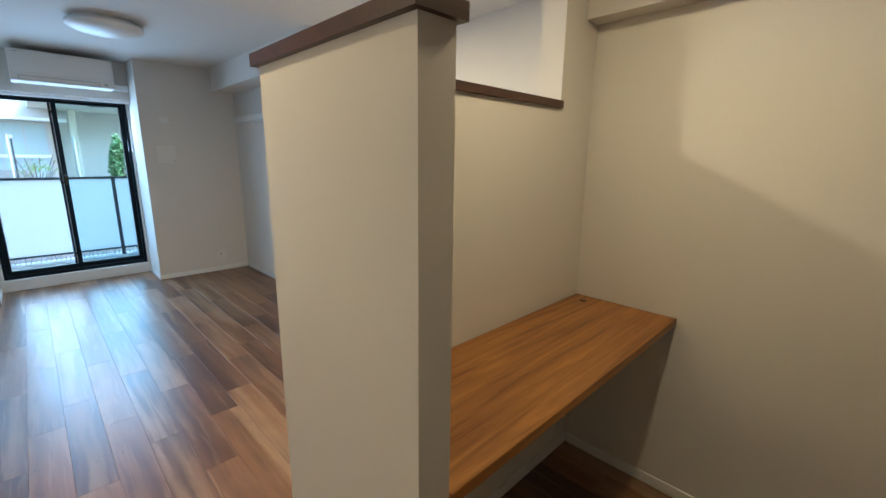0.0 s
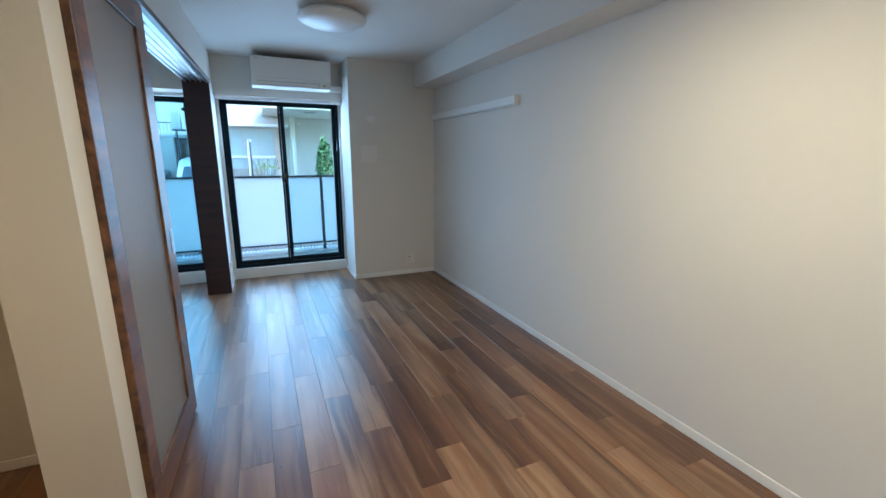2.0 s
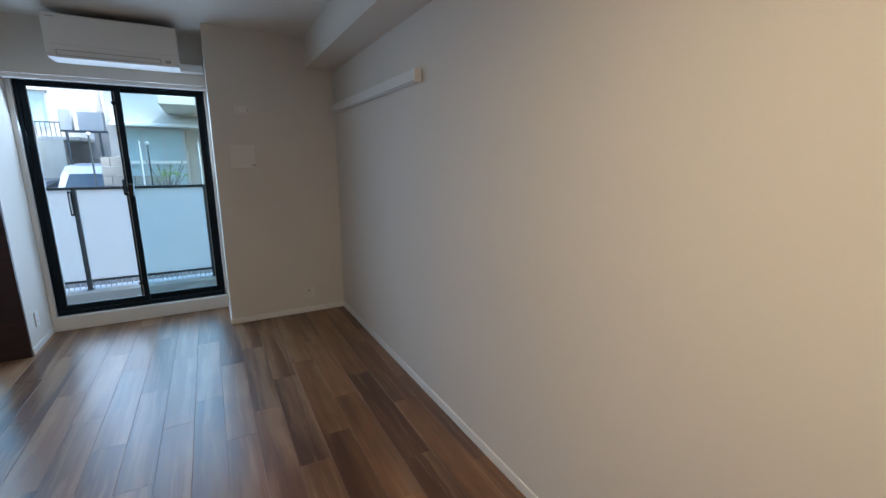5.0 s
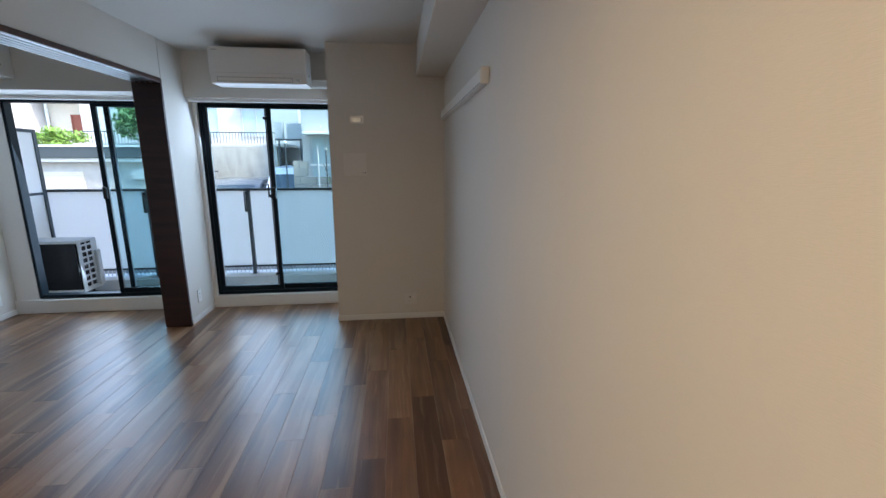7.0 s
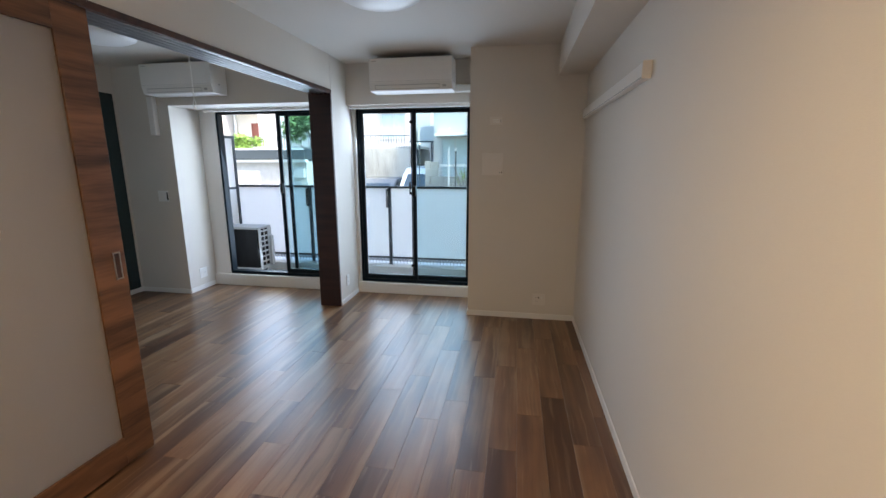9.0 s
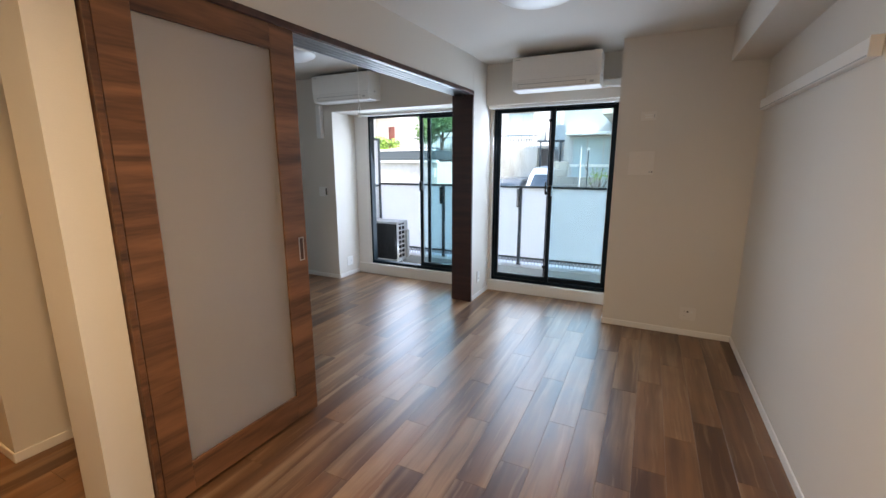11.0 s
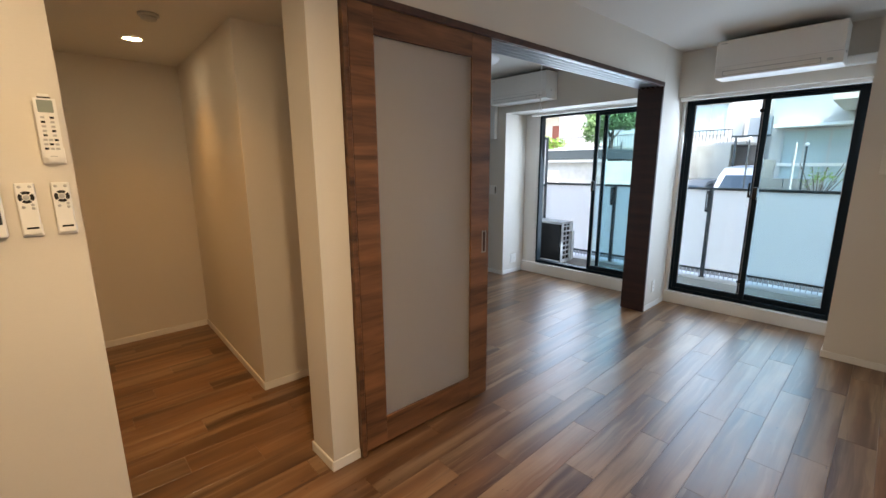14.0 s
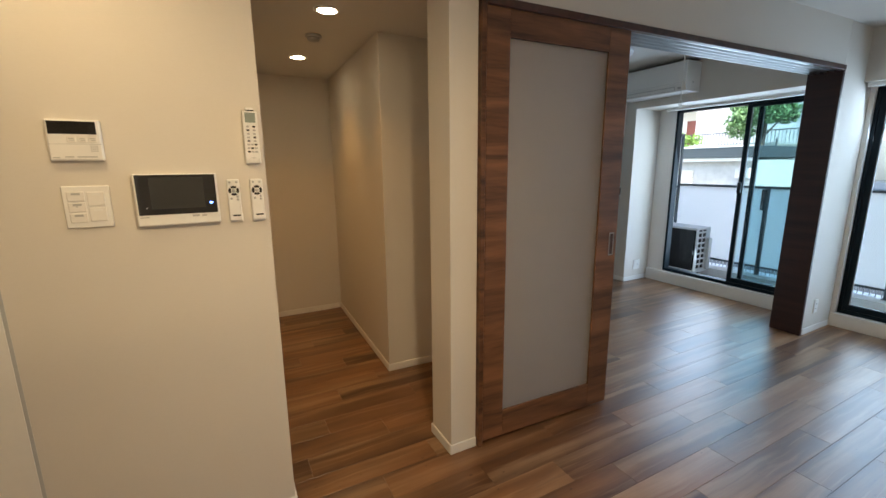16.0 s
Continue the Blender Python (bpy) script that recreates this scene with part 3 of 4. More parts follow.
# boiler remote: white panel with a dark display
b = thing("boiler_control", at_x(KX, 3.47, 1.562), "white bath and water heater control panel with a dark display", "control panel")
box("case", -0.066, 0.066, -0.018, 0, -0.062, 0.062, PLASTIC, b, 0.004)
box("display", -0.060, 0.056, -0.0195, -0.018, 0.018, 0.056, BLACKPL, b, 0.001)
for i in range(3):
    box("button", -0.018 + i * 0.026, 0.003 + i * 0.026, -0.020, -0.018, -0.006, 0.013, WHITE, b, 0.001)
    boxes("button_mark", [(-0.014 + i * 0.026, -0.001 + i * 0.026, -0.0203, -0.020, 0.004, 0.006), (-0.012 + i * 0.026, 0.000 + i * 0.026, -0.0203, -0.020, -0.001, 0.001)], GREYPL, b)
box("flap_line", -0.064, 0.064, -0.0183, -0.018, -0.0125, -0.0115, GREYPL, b)
boxes("speaker_grille", [(0.036 + 0.005 * i, 0.039 + 0.005 * i, -0.0184, -0.018, -0.034 + 0.005 * j, -0.031 + 0.005 * j) for i in range(4) for j in range(4)], GREYPL, b)
boxes("label_bar", [(-0.058, -0.042, -0.0184, -0.018, -0.054, -0.051), (-0.030, -0.008, -0.0184, -0.018, -0.052, -0.049), (0.0, 0.05, -0.0184, -0.018, -0.052, -0.049)], GREYPL, b)

# light switches
b = thing("light_switch", at_x(KX, 3.472, 1.356), "white five-rocker light switch plate", "switch")
box("cover", -0.060, 0.060, -0.008, 0, -0.066, 0.066, PLASTIC, b, 0.002)
for x, z, h in ((-0.026, 0.034, 0.030), (-0.026, 0.0, 0.030), (-0.026, -0.034, 0.030), (0.024, 0.025, 0.044), (0.024, -0.025, 0.044)):
    rk = box("rocker", x - 0.022, x + 0.022, -0.012, -0.008, z - h / 2, z + h / 2, WHITE, b, 0.0015)
    box("name_strip", x - 0.010, x + 0.012, -0.0124, -0.012, z + h / 2 - 0.011, z + h / 2 - 0.004, GREYPL if h < 0.04 else PLASTIC, b)
box("indicator", -0.028, -0.025, -0.0125, -0.012, 0.0, 0.002, BLACKPL, b)

# intercom monitor
BLUE = mat("blue_indicator", (0.02, 0.05, 0.9), 0.4, emit=((0.05, 0.15, 1.0), 6.0))
SCREEN = mat("screen", (0.03, 0.032, 0.032), 0.12, var=0.05)
b = thing("intercom_monitor", at_x(KX, 3.72, 1.37), "white intercom monitor with a black glass screen and a blue light", "intercom")
box("case", -0.122, 0.122, -0.022, 0, -0.087, 0.087, PLASTIC, b, 0.003)
box("screen_glass", -0.116, 0.116, -0.0235, -0.022, -0.050, 0.083, BLACKPL, b, 0.001)
box("screen", -0.078, 0.080, -0.0240, -0.0235, -0.030, 0.074, SCREEN, b)
box("blue_light", 0.094, 0.102, -0.0243, -0.0235, -0.018, -0.011, BLUE, b)
box("small_light", -0.094, -0.089, -0.0243, -0.0235, -0.028, -0.026, PLASTIC, b)
for sp in ((-0.114, -0.088, -0.0223, -0.022, -0.059, -0.056), (0.036, 0.058, -0.0223, -0.022, -0.061, -0.055), (0.064, 0.080, -0.0223, -0.022, -0.061, -0.056)):
    box("label_bar", *sp, GREYPL, b)


def light_remote(y):
    b = thing("light_remote", at_x(KX, y, 1.357), "small white ceiling-light remote in a wall holder", "remote control", "light remotes")
    box("holder", -0.023, 0.023, -0.012, 0, -0.078, -0.045, PLASTIC, b, 0.002)
    box("body", -0.021, 0.021, -0.019, -0.003, -0.073, 0.077, PLASTIC, b, 0.003)
    bm = bmesh.new()
    for k in range(4):
        a0, a1 = k * math.pi / 2 + math.pi / 4 + 0.12, (k + 1) * math.pi / 2 + math.pi / 4 - 0.12
        vs = []
        for r, rev in ((0.0175, 0), (0.009, 1)):
            seq = [a0 + (a1 - a0) * i / 6 for i in range(7)]
            for a in (reversed(seq) if rev else seq):
                vs.append(bm.verts.new((r * math.cos(a), -0.0195, 0.036 + r * math.sin(a))))
        bm.faces.new(vs)
    ext = bmesh.ops.extrude_face_region(bm, geom=list(bm.faces))
    bmesh.ops.translate(bm, verts=[v for v in ext["geom"] if isinstance(v, bmesh.types.BMVert)], vec=(0, 0.001, 0))
    bmesh.ops.recalc_face_normals(bm, faces=list(bm.faces))
    link("ring_button", bm, BLACKPL, b)
    lathe("centre_button", [(0.001, 0), (0.007, 0), (0.007, 0.001), (0.001, 0.0012)], GREYPL, b, 16, m=Matrix.Translation((0, -0.019, 0.036)) @ pose(0, 0, 0, 90))
    for x, z in ((-0.011, 0.066), (0.011, 0.066), (-0.009, 0.008), (0.011, 0.004), (0.011, 0.014)):
        lathe("round_button", [(0.001, 0), (0.0042, 0), (0.0042, 0.0006), (0.001, 0.0008)], GREYPL, b, 12, m=Matrix.Translation((x, -0.019, z)) @ pose(0, 0, 0, 90))
    box("label_bar", -0.011, 0.015, -0.0194, -0.019, -0.056, -0.051, BLACKPL, b)


light_remote(3.893)
light_remote(3.970)
b = thing("aircon_remote", at_x(KX, 3.969, 1.586), "long white air conditioner remote with a grey display", "remote control")
box("holder", -0.026, 0.026, -0.012, 0, -0.098, -0.05, PLASTIC, b, 0.003)
bm = bmesh.new()
add_box(bm, -0.024, 0.024, -0.026, -0.004, -0.093, 0.097)
bmesh.ops.bevel(bm, geom=[e for e in bm.edges if abs(e.verts[0].co.y - e.verts[1].co.y) > 0.01], offset=0.012, segments=4, affect="EDGES")
link("body", bm, PLASTIC, b)
box("display", -0.017, 0.017, -0.0268, -0.026, 0.046, 0.080, mat("lcd_grey", (0.25, 0.30, 0.27), 0.3), b, 0.001)
box("mark_bar", -0.014, 0.014, -0.0264, -0.026, 0.085, 0.089, BLACKPL, b)
for j in range(8):
    for i in range(3 if j > 4 else 2):
        x = (-0.012 + i * 0.012) if j > 4 else (-0.010 + i * 0.020)
        z = 0.032 - j * 0.0125
        box("key", x - 0.0045, x + 0.0045, -0.0266, -0.026, z - 0.003, z + 0.003, (GREYPL, BLACKPL, GREYPL)[(i + j) % 3], b)
box("label_bar", -0.008, 0.008, -0.0264, -0.026, -0.078, -0.076, GREYPL, b)

# flush door beside the kitchen wall
d = thing("door_1", None, "flush off-white door set in the kitchen wall", "door", kind="structure")
box("door_leaf", KX, KX + 0.004, 2.42, 3.216, 0.01, 2.05, WHITE, d)
box("door_gap", KX - 0.001, KX + 0.0015, 3.216, 3.226, 0.0, 2.06, GREYPL, d)

# dark panel at the end of the bedroom's side wall
d = thing("closet_door", None, "dark green-black closet door in the bedroom's side wall", "closet door")
box("door_panel", -1.85, -1.835, 6.9, 7.57, 0.06, 2.24, ACCENT, d, 0.002)
box("door_panel", -1.85, -1.835, 7.575, 8.25, 0.06, 2.24, ACCENT, d, 0.002)

# pull cord
c = thing("pull_cord", Matrix.Translation((0.238, 6.936, 0)), "thin white pull cord with a small ring, hanging from the ceiling", "cord")
tube("cord", (0, 0, 1.945), (0, 0, ZC), 0.0035, PLASTIC, c, 8)
bm = bmesh.new()
N, M_ = 16, 6
for i in range(N):
    a = 2 * math.pi * i / N
    for j in range(M_):
        q = 2 * math.pi * j / M_
        r = 0.0035 * math.cos(q)
        bm.verts.new(((0.012 + r) * math.cos(a), 0.0035 * math.sin(q), 1.910 + (0.035 + r) * math.sin(a)))
bm.verts.ensure_lookup_table()
for i in range(N):
    for j in range(M_):
        bm.faces.new([bm.verts[k] for k in (i * M_ + j, ((i + 1) % N) * M_ + j, ((i + 1) % N) * M_ + (j + 1) % M_, i * M_ + (j + 1) % M_)])
bmesh.ops.recalc_face_normals(bm, faces=list(bm.faces))
link("ring", bm, PLASTIC, c)
lathe("rose", [(0.001, 0), (0.02, -0.001), (0.018, -0.012), (0.001, -0.014)], PLASTIC, c, 20, m=Matrix.Translation((0, 0, ZC)))


# ---- outside ----
GREYRAIL = mat("dark_grey_metal", (0.06, 0.075, 0.085), 0.4, metal=0.3)
CREAM = mat("cream_render", (0.72, 0.67, 0.56), 0.85, bump=0.3, scale=12, var=0.06)
WHITEREND = mat("white_render", (0.56, 0.54, 0.51), 0.85, bump=0.3, scale=12, var=0.05)
RETAIN = mat("stained_retaining_concrete", (0.40, 0.39, 0.34), 0.9, bump=0.5, scale=4, stretch=(1, 1, 0.35), var=0.35, big=0.8)
ASPHALT = mat("asphalt", (0.10, 0.10, 0.10), 0.9, bump=0.4, scale=60, var=0.15)
BLOCK = mat("grey_block", (0.36, 0.35, 0.32), 0.9, bump=0.4, scale=14, var=0.15)
EXTGLASS = mat("house_window_glass", (0.16, 0.22, 0.24), 0.15, var=0.3, big=3)
CURTAIN = mat("curtain", (0.42, 0.52, 0.55), 0.8, scale=10, stretch=(8, 1, 0.3), var=0.18)
REDW = mat("red_brown_shutter", (0.30, 0.09, 0.06), 0.6, var=0.08)
ROOFT = mat("mauve_roof", (0.30, 0.24, 0.26), 0.8, var=0.1)
LEAF = mat("leaf_green", (0.12, 0.22, 0.08), 0.6, var=0.35, scale=8, big=4)
LEAFL = mat("leaf_bright", (0.20, 0.34, 0.06), 0.6, var=0.3, scale=8, big=4)
BARK = mat("bark", (0.12, 0.09, 0.07), 0.9, bump=0.5, scale=20, var=0.2)
CARPAINT = mat("white_car_paint", (0.72, 0.73, 0.74), 0.2, var=0.01)
CARGLASS = mat("car_glass", (0.06, 0.09, 0.11), 0.05, var=0.1)
RUBBER = mat("rubber", (0.02, 0.02, 0.02), 0.8)

struct("ground", [(-400, 400, 10.16, 800, -1.2, -0.25)], ASPHALT)
# Unseen roof and outer walls, added to keep sun and sky from leaking indoors.
struct("building_shell", [(-3.6, 4.6, -0.9, 10.3, 3.1, 5.5), (-3.6, 4.6, -0.95, -0.6, -1.2, 3.1), (-3.6, -3.4, -0.6, 10.3, -1.2, 3.1), (4.4, 4.6, -0.6, 10.3, -1.2, 3.1)], CREAM)
struct("facade", [(-3.4, -2.21, 8.7, 8.9, -0.1, 2.6), (3.12, 4.4, 8.7, 8.9, -0.1, 2.6)], CREAM)
struct("balcony_floor", [(-3.4, 4.4, 8.905, 9.80, -0.3, -0.09)], BALFLOOR)
# Kerb concrete made pale: its sunlit brightness is put into the base colour.
struct("balcony_kerb", [(-3.4, 4.4, 9.80, 10.15, -0.3, 0.035)], mat("sunlit_kerb_concrete", (0.74, 0.74, 0.72), 0.6, bump=0.3, scale=14, var=0.08))
struct("balcony_ceiling", [(-3.4, 4.4, 8.9, 10.3, 2.6, 2.75)], CEIL)


def post(parent, x, bracket):
    p = box("post", x - 0.02, x + 0.02, -0.065, -0.02, 0.04, 1.155, GREYRAIL, parent, 0.003)
    box("post_foot", x - 0.032, x + 0.032, -0.075, -0.005, 0.035, 0.043, GREYRAIL, parent)
    if bracket:
        k = thing("pole_holder", Matrix.Translation((x - 0.028, -0.085, 0.99)))
        k.parent = parent
        tagged(k, "folded black clothes-pole holder")
        boxes("holder_arm", [(-0.014, -0.006, -0.012, 0.012, -0.11, 0.15), (0.006, 0.014, -0.012, 0.012, -0.11, 0.15), (-0.006, 0.006, -0.012, 0.012, 0.13, 0.15), (-0.006, 0.006, -0.012, 0.012, -0.11, -0.09), (0.006, 0.03, 0.0, 0.02, 0.08, 0.13)], BLACKPL, k)


def balcony():
    f = thing("balcony_railing", Matrix.Translation((0, 10.01, 0)), "balcony railing with frosted panels and dark metal posts", "railing")
    box("top_rail", -3.39, 4.39, -0.025, 0.03, 1.150, 1.180, GREYRAIL, f, 0.003)
    box("bottom_rail", -3.39, 4.39, -0.005, 0.02, 0.115, 0.140, GREYRAIL, f)
    for i in range(-3, 3):
        x = 0.735 + 1.23 * i
        post(f, x, i in (0, -1))
        box("frosted_panel", x + 0.006, x + 1.224, 0.0, 0.008, 0.14, 1.150, BALFROST, f)
        for j in range(24):
            a = x + 0.03 + j * 0.05
            box("baluster", a - 0.004, a + 0.004, 0.008, 0.016, 0.035, 0.115, GREYPL, f)
    return f


balcony()
dv = thing("balcony_divider", Matrix.Translation((-1.68, 0, 0)), "white balcony dividing panel in a grey metal frame", "partition")
boxes("divider_frame", [(-0.02, 0.02, 9.93, 9.975, -0.09, 1.90), (-0.02, 0.02, 8.91, 8.95, -0.09, 1.90), (-0.02, 0.02, 8.95, 9.93, 1.86, 1.90), (-0.02, 0.02, 8.95, 9.93, 1.12, 1.15), (-0.02, 0.02, 8.95, 9.93, 0.0, 0.04)], GREYRAIL, dv)
boxes("divider_panel", [(-0.006, 0.006, 8.95, 9.93, 0.04, 1.12), (-0.006, 0.006, 8.95, 9.93, 1.15, 1.86)], PLASTIC, dv)


UNITM = mat("dull_off_white", (0.50, 0.50, 0.48), 0.45, var=0.05)


def outdoor_unit(x1, y0):
    u = thing("outdoor_unit", Matrix.Translation((x1, y0, -0.09)), "off-white outdoor unit with a black finned back, on black feet", "outdoor unit")
    W, D, z0, z1 = 0.78, 0.29, 0.17, 0.755
    box("top_cover", -W, 0, 0, D, z1 - 0.03, z1, UNITM, u, 0.006, 2)
    box("base_pan", -W, 0, 0, D, z0, z0 + 0.03, UNITM, u, 0.003)
    box("coil_core", -W + 0.01, -0.03, 0.004, 0.03, z0 + 0.03, z1 - 0.03, BLACKPL, u)
    boxes("coil", [(-W + 0.02 + i * 0.011, -W + 0.023 + i * 0.011, 0.0, 0.004, z0 + 0.035, z1 - 0.035) for i in range(66)], RUBBER, u)
    box("front_cover", -W, 0, D - 0.02, D, z0 + 0.03, z1 - 0.03, UNITM, u)
    zz = [z0 + 0.06 + i * 0.069 for i in range(8)]
    spans = [(-0.008, 0, 0.0, 0.05, z0 + 0.03, z1 - 0.03), (-0.008, 0, 0.118, 0.136, z0 + 0.03, z1 - 0.03), (-0.008, 0, 0.205, D - 0.02, z0 + 0.03, z1 - 0.03)]
    for k, z in enumerate(zz):
        spans.append((-0.0075, -0.0005, 0.05, 0.205, z - 0.030, z - 0.009))
    box("side_core", -0.03, -0.012, 0.03, D - 0.02, z0 + 0.03, z1 - 0.03, BLACKPL, u)
    boxes("side_grille", spans, UNITM, u)
    box("valve_cover", 0, 0.035, 0.225, D, z0 + 0.03, z1 - 0.14, UNITM, u, 0.006)
    for a in (-W + 0.1, -0.12):
        box("foot", a - 0.04, a + 0.04, -0.03, D + 0.03, 0.0, 0.10, RUBBER, u, 0.006)
        box("foot_rail", a - 0.03, a + 0.03, 0.0, D, 0.10, 0.17, RUBBER, u, 0.004)
    return u


outdoor_unit(-0.835, 9.14)


# ---- houses across the street ----
def opening(parent, name, x0, x1, y, z0, z1, inner, n=2, frame_m=None):
    w = thing(name, Matrix.Translation((x0, y, z0)))
    w.parent = parent
    W, Hh = x1 - x0, z1 - z0
    boxes("window_frame", [(0, 0.05, -0.05, 0.03, 0, Hh), (W - 0.05, W, -0.05, 0.03, 0, Hh), (0.05, W - 0.05, -0.05, 0.03, 0, 0.05), (0.05, W - 0.05, -0.05, 0.03, Hh - 0.05, Hh)] + [(W * k / n - 0.02, W * k / n + 0.02, -0.045, 0.02, 0.05, Hh - 0.05) for k in range(1, n)], frame_m or PLASTIC, w)
    for k in range(n):
        box("pane", 0.05 + (W - 0.1) * k / n, 0.05 + (W - 0.1) * (k + 1) / n, -0.02, 0.0, 0.05, Hh - 0.05, inner, w)
    return w


def right_house():
    h = thing("house", None, "white rendered house with a curtained window under a small flat awning", "house")
    boxes("wall", [(0.12, 1.62, 16.5, 22, -0.25, 3.6), (1.62, 7.5, 16.9, 22, -0.25, 3.6)], WHITEREND, h)
    box("roof_slab", -0.05, 7.7, 16.2, 22.2, 3.6, 3.8, WHITEREND, h)
    box("awning", 0.22, 1.95, 16.02, 16.5, 2.24, 2.31, PLASTIC, h, 0.01)
    box("awning_band", 0.24, 1.93, 16.3, 16.5, 2.31, 2.45, WHITEREND, h)
    opening(h, "window", 0.32, 1.60, 16.5, 0.75, 2.22, CURTAIN, 3, GREYPL)
    box("window_bar", 0.32, 1.60, 16.40, 16.43, 1.40, 1.47, PLASTIC, h)
    box("eave", 1.30, 7.5, 14.3, 16.9, 2.56, 2.72, CREAM, h, 0.01)
    for x in (2.3, 3.2):
        box("eave_vent", x, x + 0.28, 14.9, 15.1, 2.552, 2.56, GREYRAIL, h)
    box("carport_column", 2.0, 2.14, 16.3, 16.42, -0.25, 2.56, CREAM, h, 0.01)
    return h


right_house()


def mid_building():
    h = thing("apartment_building", None, "pale two-storey apartment building with a long railed terrace", "building")
    box("wall", -8.5, -0.95, 21.2, 26, 0.0, 6.0, WHITEREND, h)
    box("wing", -1.0, 0.6, 21.9, 26, 0.0, 6.0, WHITEREND, h)
    box("window_hood", -3.1, -1.85, 21.0, 21.2, 3.5, 3.56, PLASTIC, h)
    opening(h, "window", -3.0, -1.95, 21.2, 2.45, 3.5, CURTAIN, 2, GREYPL)
    opening(h, "window", -4.9, -3.8, 21.2, 2.45, 3.5, CURTAIN, 2, GREYPL)
    opening(h, "window", -0.75, -0.15, 21.9, 2.6, 3.7, EXTGLASS, 2)
    box("terrace", -8.5, -1.0, 19.5, 21.2, 2.02, 2.12, CONC, h, 0.01)
    r = thing("terrace_railing", Matrix.Translation((-8.5, 19.55, 2.12)))
    r.parent = h
    box("rail_top", 0, 7.3, -0.02, 0.02, 0.36, 0.39, GREYRAIL, r)
    boxes("rail_bars", [(i * 0.1, i * 0.1 + 0.015, -0.008, 0.008, 0, 0.36) for i in range(73)], GREYRAIL, r)
    return h


mid_building()
struct("retaining_wall", [(-8.5, -1.35, 19.45, 19.7, -0.25, 2.02)], RETAIN)
w = thing("wall_unit", Matrix.Translation((-1.12, 19.2, 2.28)), "dark grey box units on a bracket beside the steps", "service box")
box("unit_box", -0.19, 0.06, 0, 0.25, 0.0, 0.55, GREYPL, w, 0.01)
box("unit_box", 0.2, 0.75, 0, 0.3, 0.0, 0.50, GREYPL, w, 0.01)
box("bracket", -0.19, 0.8, 0, 0.3, -0.05, 0.0, GREYRAIL, w)
for x in (-0.1, 0.6):
    box("bracket_leg", x, x + 0.05, 0.0, 0.05, -2.53, -0.05, GREYRAIL, w)
st = thing("outdoor_steps", Matrix.Translation((-1.30, 19.25, -0.25)), "concrete steps climbing between the houses", "steps")
for i in range(14):
    box("step", 0, 1.15, i * 0.19, 2.6, i * 0.165, (i + 1) * 0.165, CONC, st, 0.01)
bw = thing("block_wall", Matrix.Translation((-0.20, 15.5, -0.25)), "low grey concrete block wall", "wall")
for j in range(9):
    for i in range(4):
        z = j * 0.2
        o = 0.2 if j % 2 else 0.0
        a, c = max(0.26, 0.02 + i * 0.4 - o), min(1.45 if j < 7 else 0.62, 0.41 + i * 0.4 - o)
        if c - a > 0.05:
            box("block", a, c, 0, 0.12, z, z + 0.192, BLOCK, bw, 0.004)


def fence():
    f = thing("mesh_fence", Matrix.Translation((0.9, 14.3, -0.25)), "thin grey wire mesh fence", "fence")
    for i in range(4):
        tube("post", (i * 1.0, 0, 0), (i * 1.0, 0, 2.1), 0.02, GREYPL, f, 8)
    boxes("fence_wires", [(0, 3.0, -0.003, 0.003, 0.3 + k * 0.15, 0.305 + k * 0.15) for k in range(12)] + [(k * 0.1, k * 0.1 + 0.004, -0.003, 0.003, 0.3, 2.0) for k in range(30)], GREYPL, f)


fence()


def left_house():
    h = thing("house", None, "cream house with a reddish shuttered window and a mauve roof edge", "house")
    boxes("wall", [(-11.2, -7.9, 22, 28, -0.25, 3.9), (-7.9, -6.2, 23.2, 28, -0.25, 3.7)], CREAM, h)
    box("roof_edge", -11.8, -6.0, 21.2, 28.5, 3.9, 4.15, ROOFT, h, 0.02)
    opening(h, "window", -9.35, -8.45, 22, 2.25, 3.25, REDW, 2, REDW)
    g = box("annex", -14.5, -10.2, 19.5, 22, -0.25, 5.0, WHITEREND, h)
    opening(h, "window", -12.2, -10.6, 19.5, 2.6, 4.1, CURTAIN, 2)
    tube("drain_pipe", (-10.1, 21.9, 0), (-10.1, 21.9, 4.0), 0.05, PLASTIC, h)
    return h


left_house()
g = thing("garage", None, "low garage with a dark fascia and a pale shutter", "garage")
box("wall", -9.5, -3.25, 15.2, 18.2, -0.25, 1.55, CONC, g, 0.01)
box("fascia", -9.6, -3.2, 15.0, 18.4, 1.60, 1.88, GREYRAIL, g, 0.01)
box("fascia_trim", -9.6, -3.2, 14.98, 15.0, 1.86, 1.90, PLASTIC, g)
box("soffit_strip", -9.6, -3.2, 15.05, 15.2, 1.52, 1.60, PLASTIC, g)
boxes("shutter_slats", [(-9.2, -4.7, 15.17, 15.2, 0.0 + k * 0.1, 0.092 + k * 0.1) for k in range(13)], CREAM, g)
box("meter_box", -3.6, -3.3, 15.1, 15.2, 1.1, 1.35, GREYPL, g, 0.005)


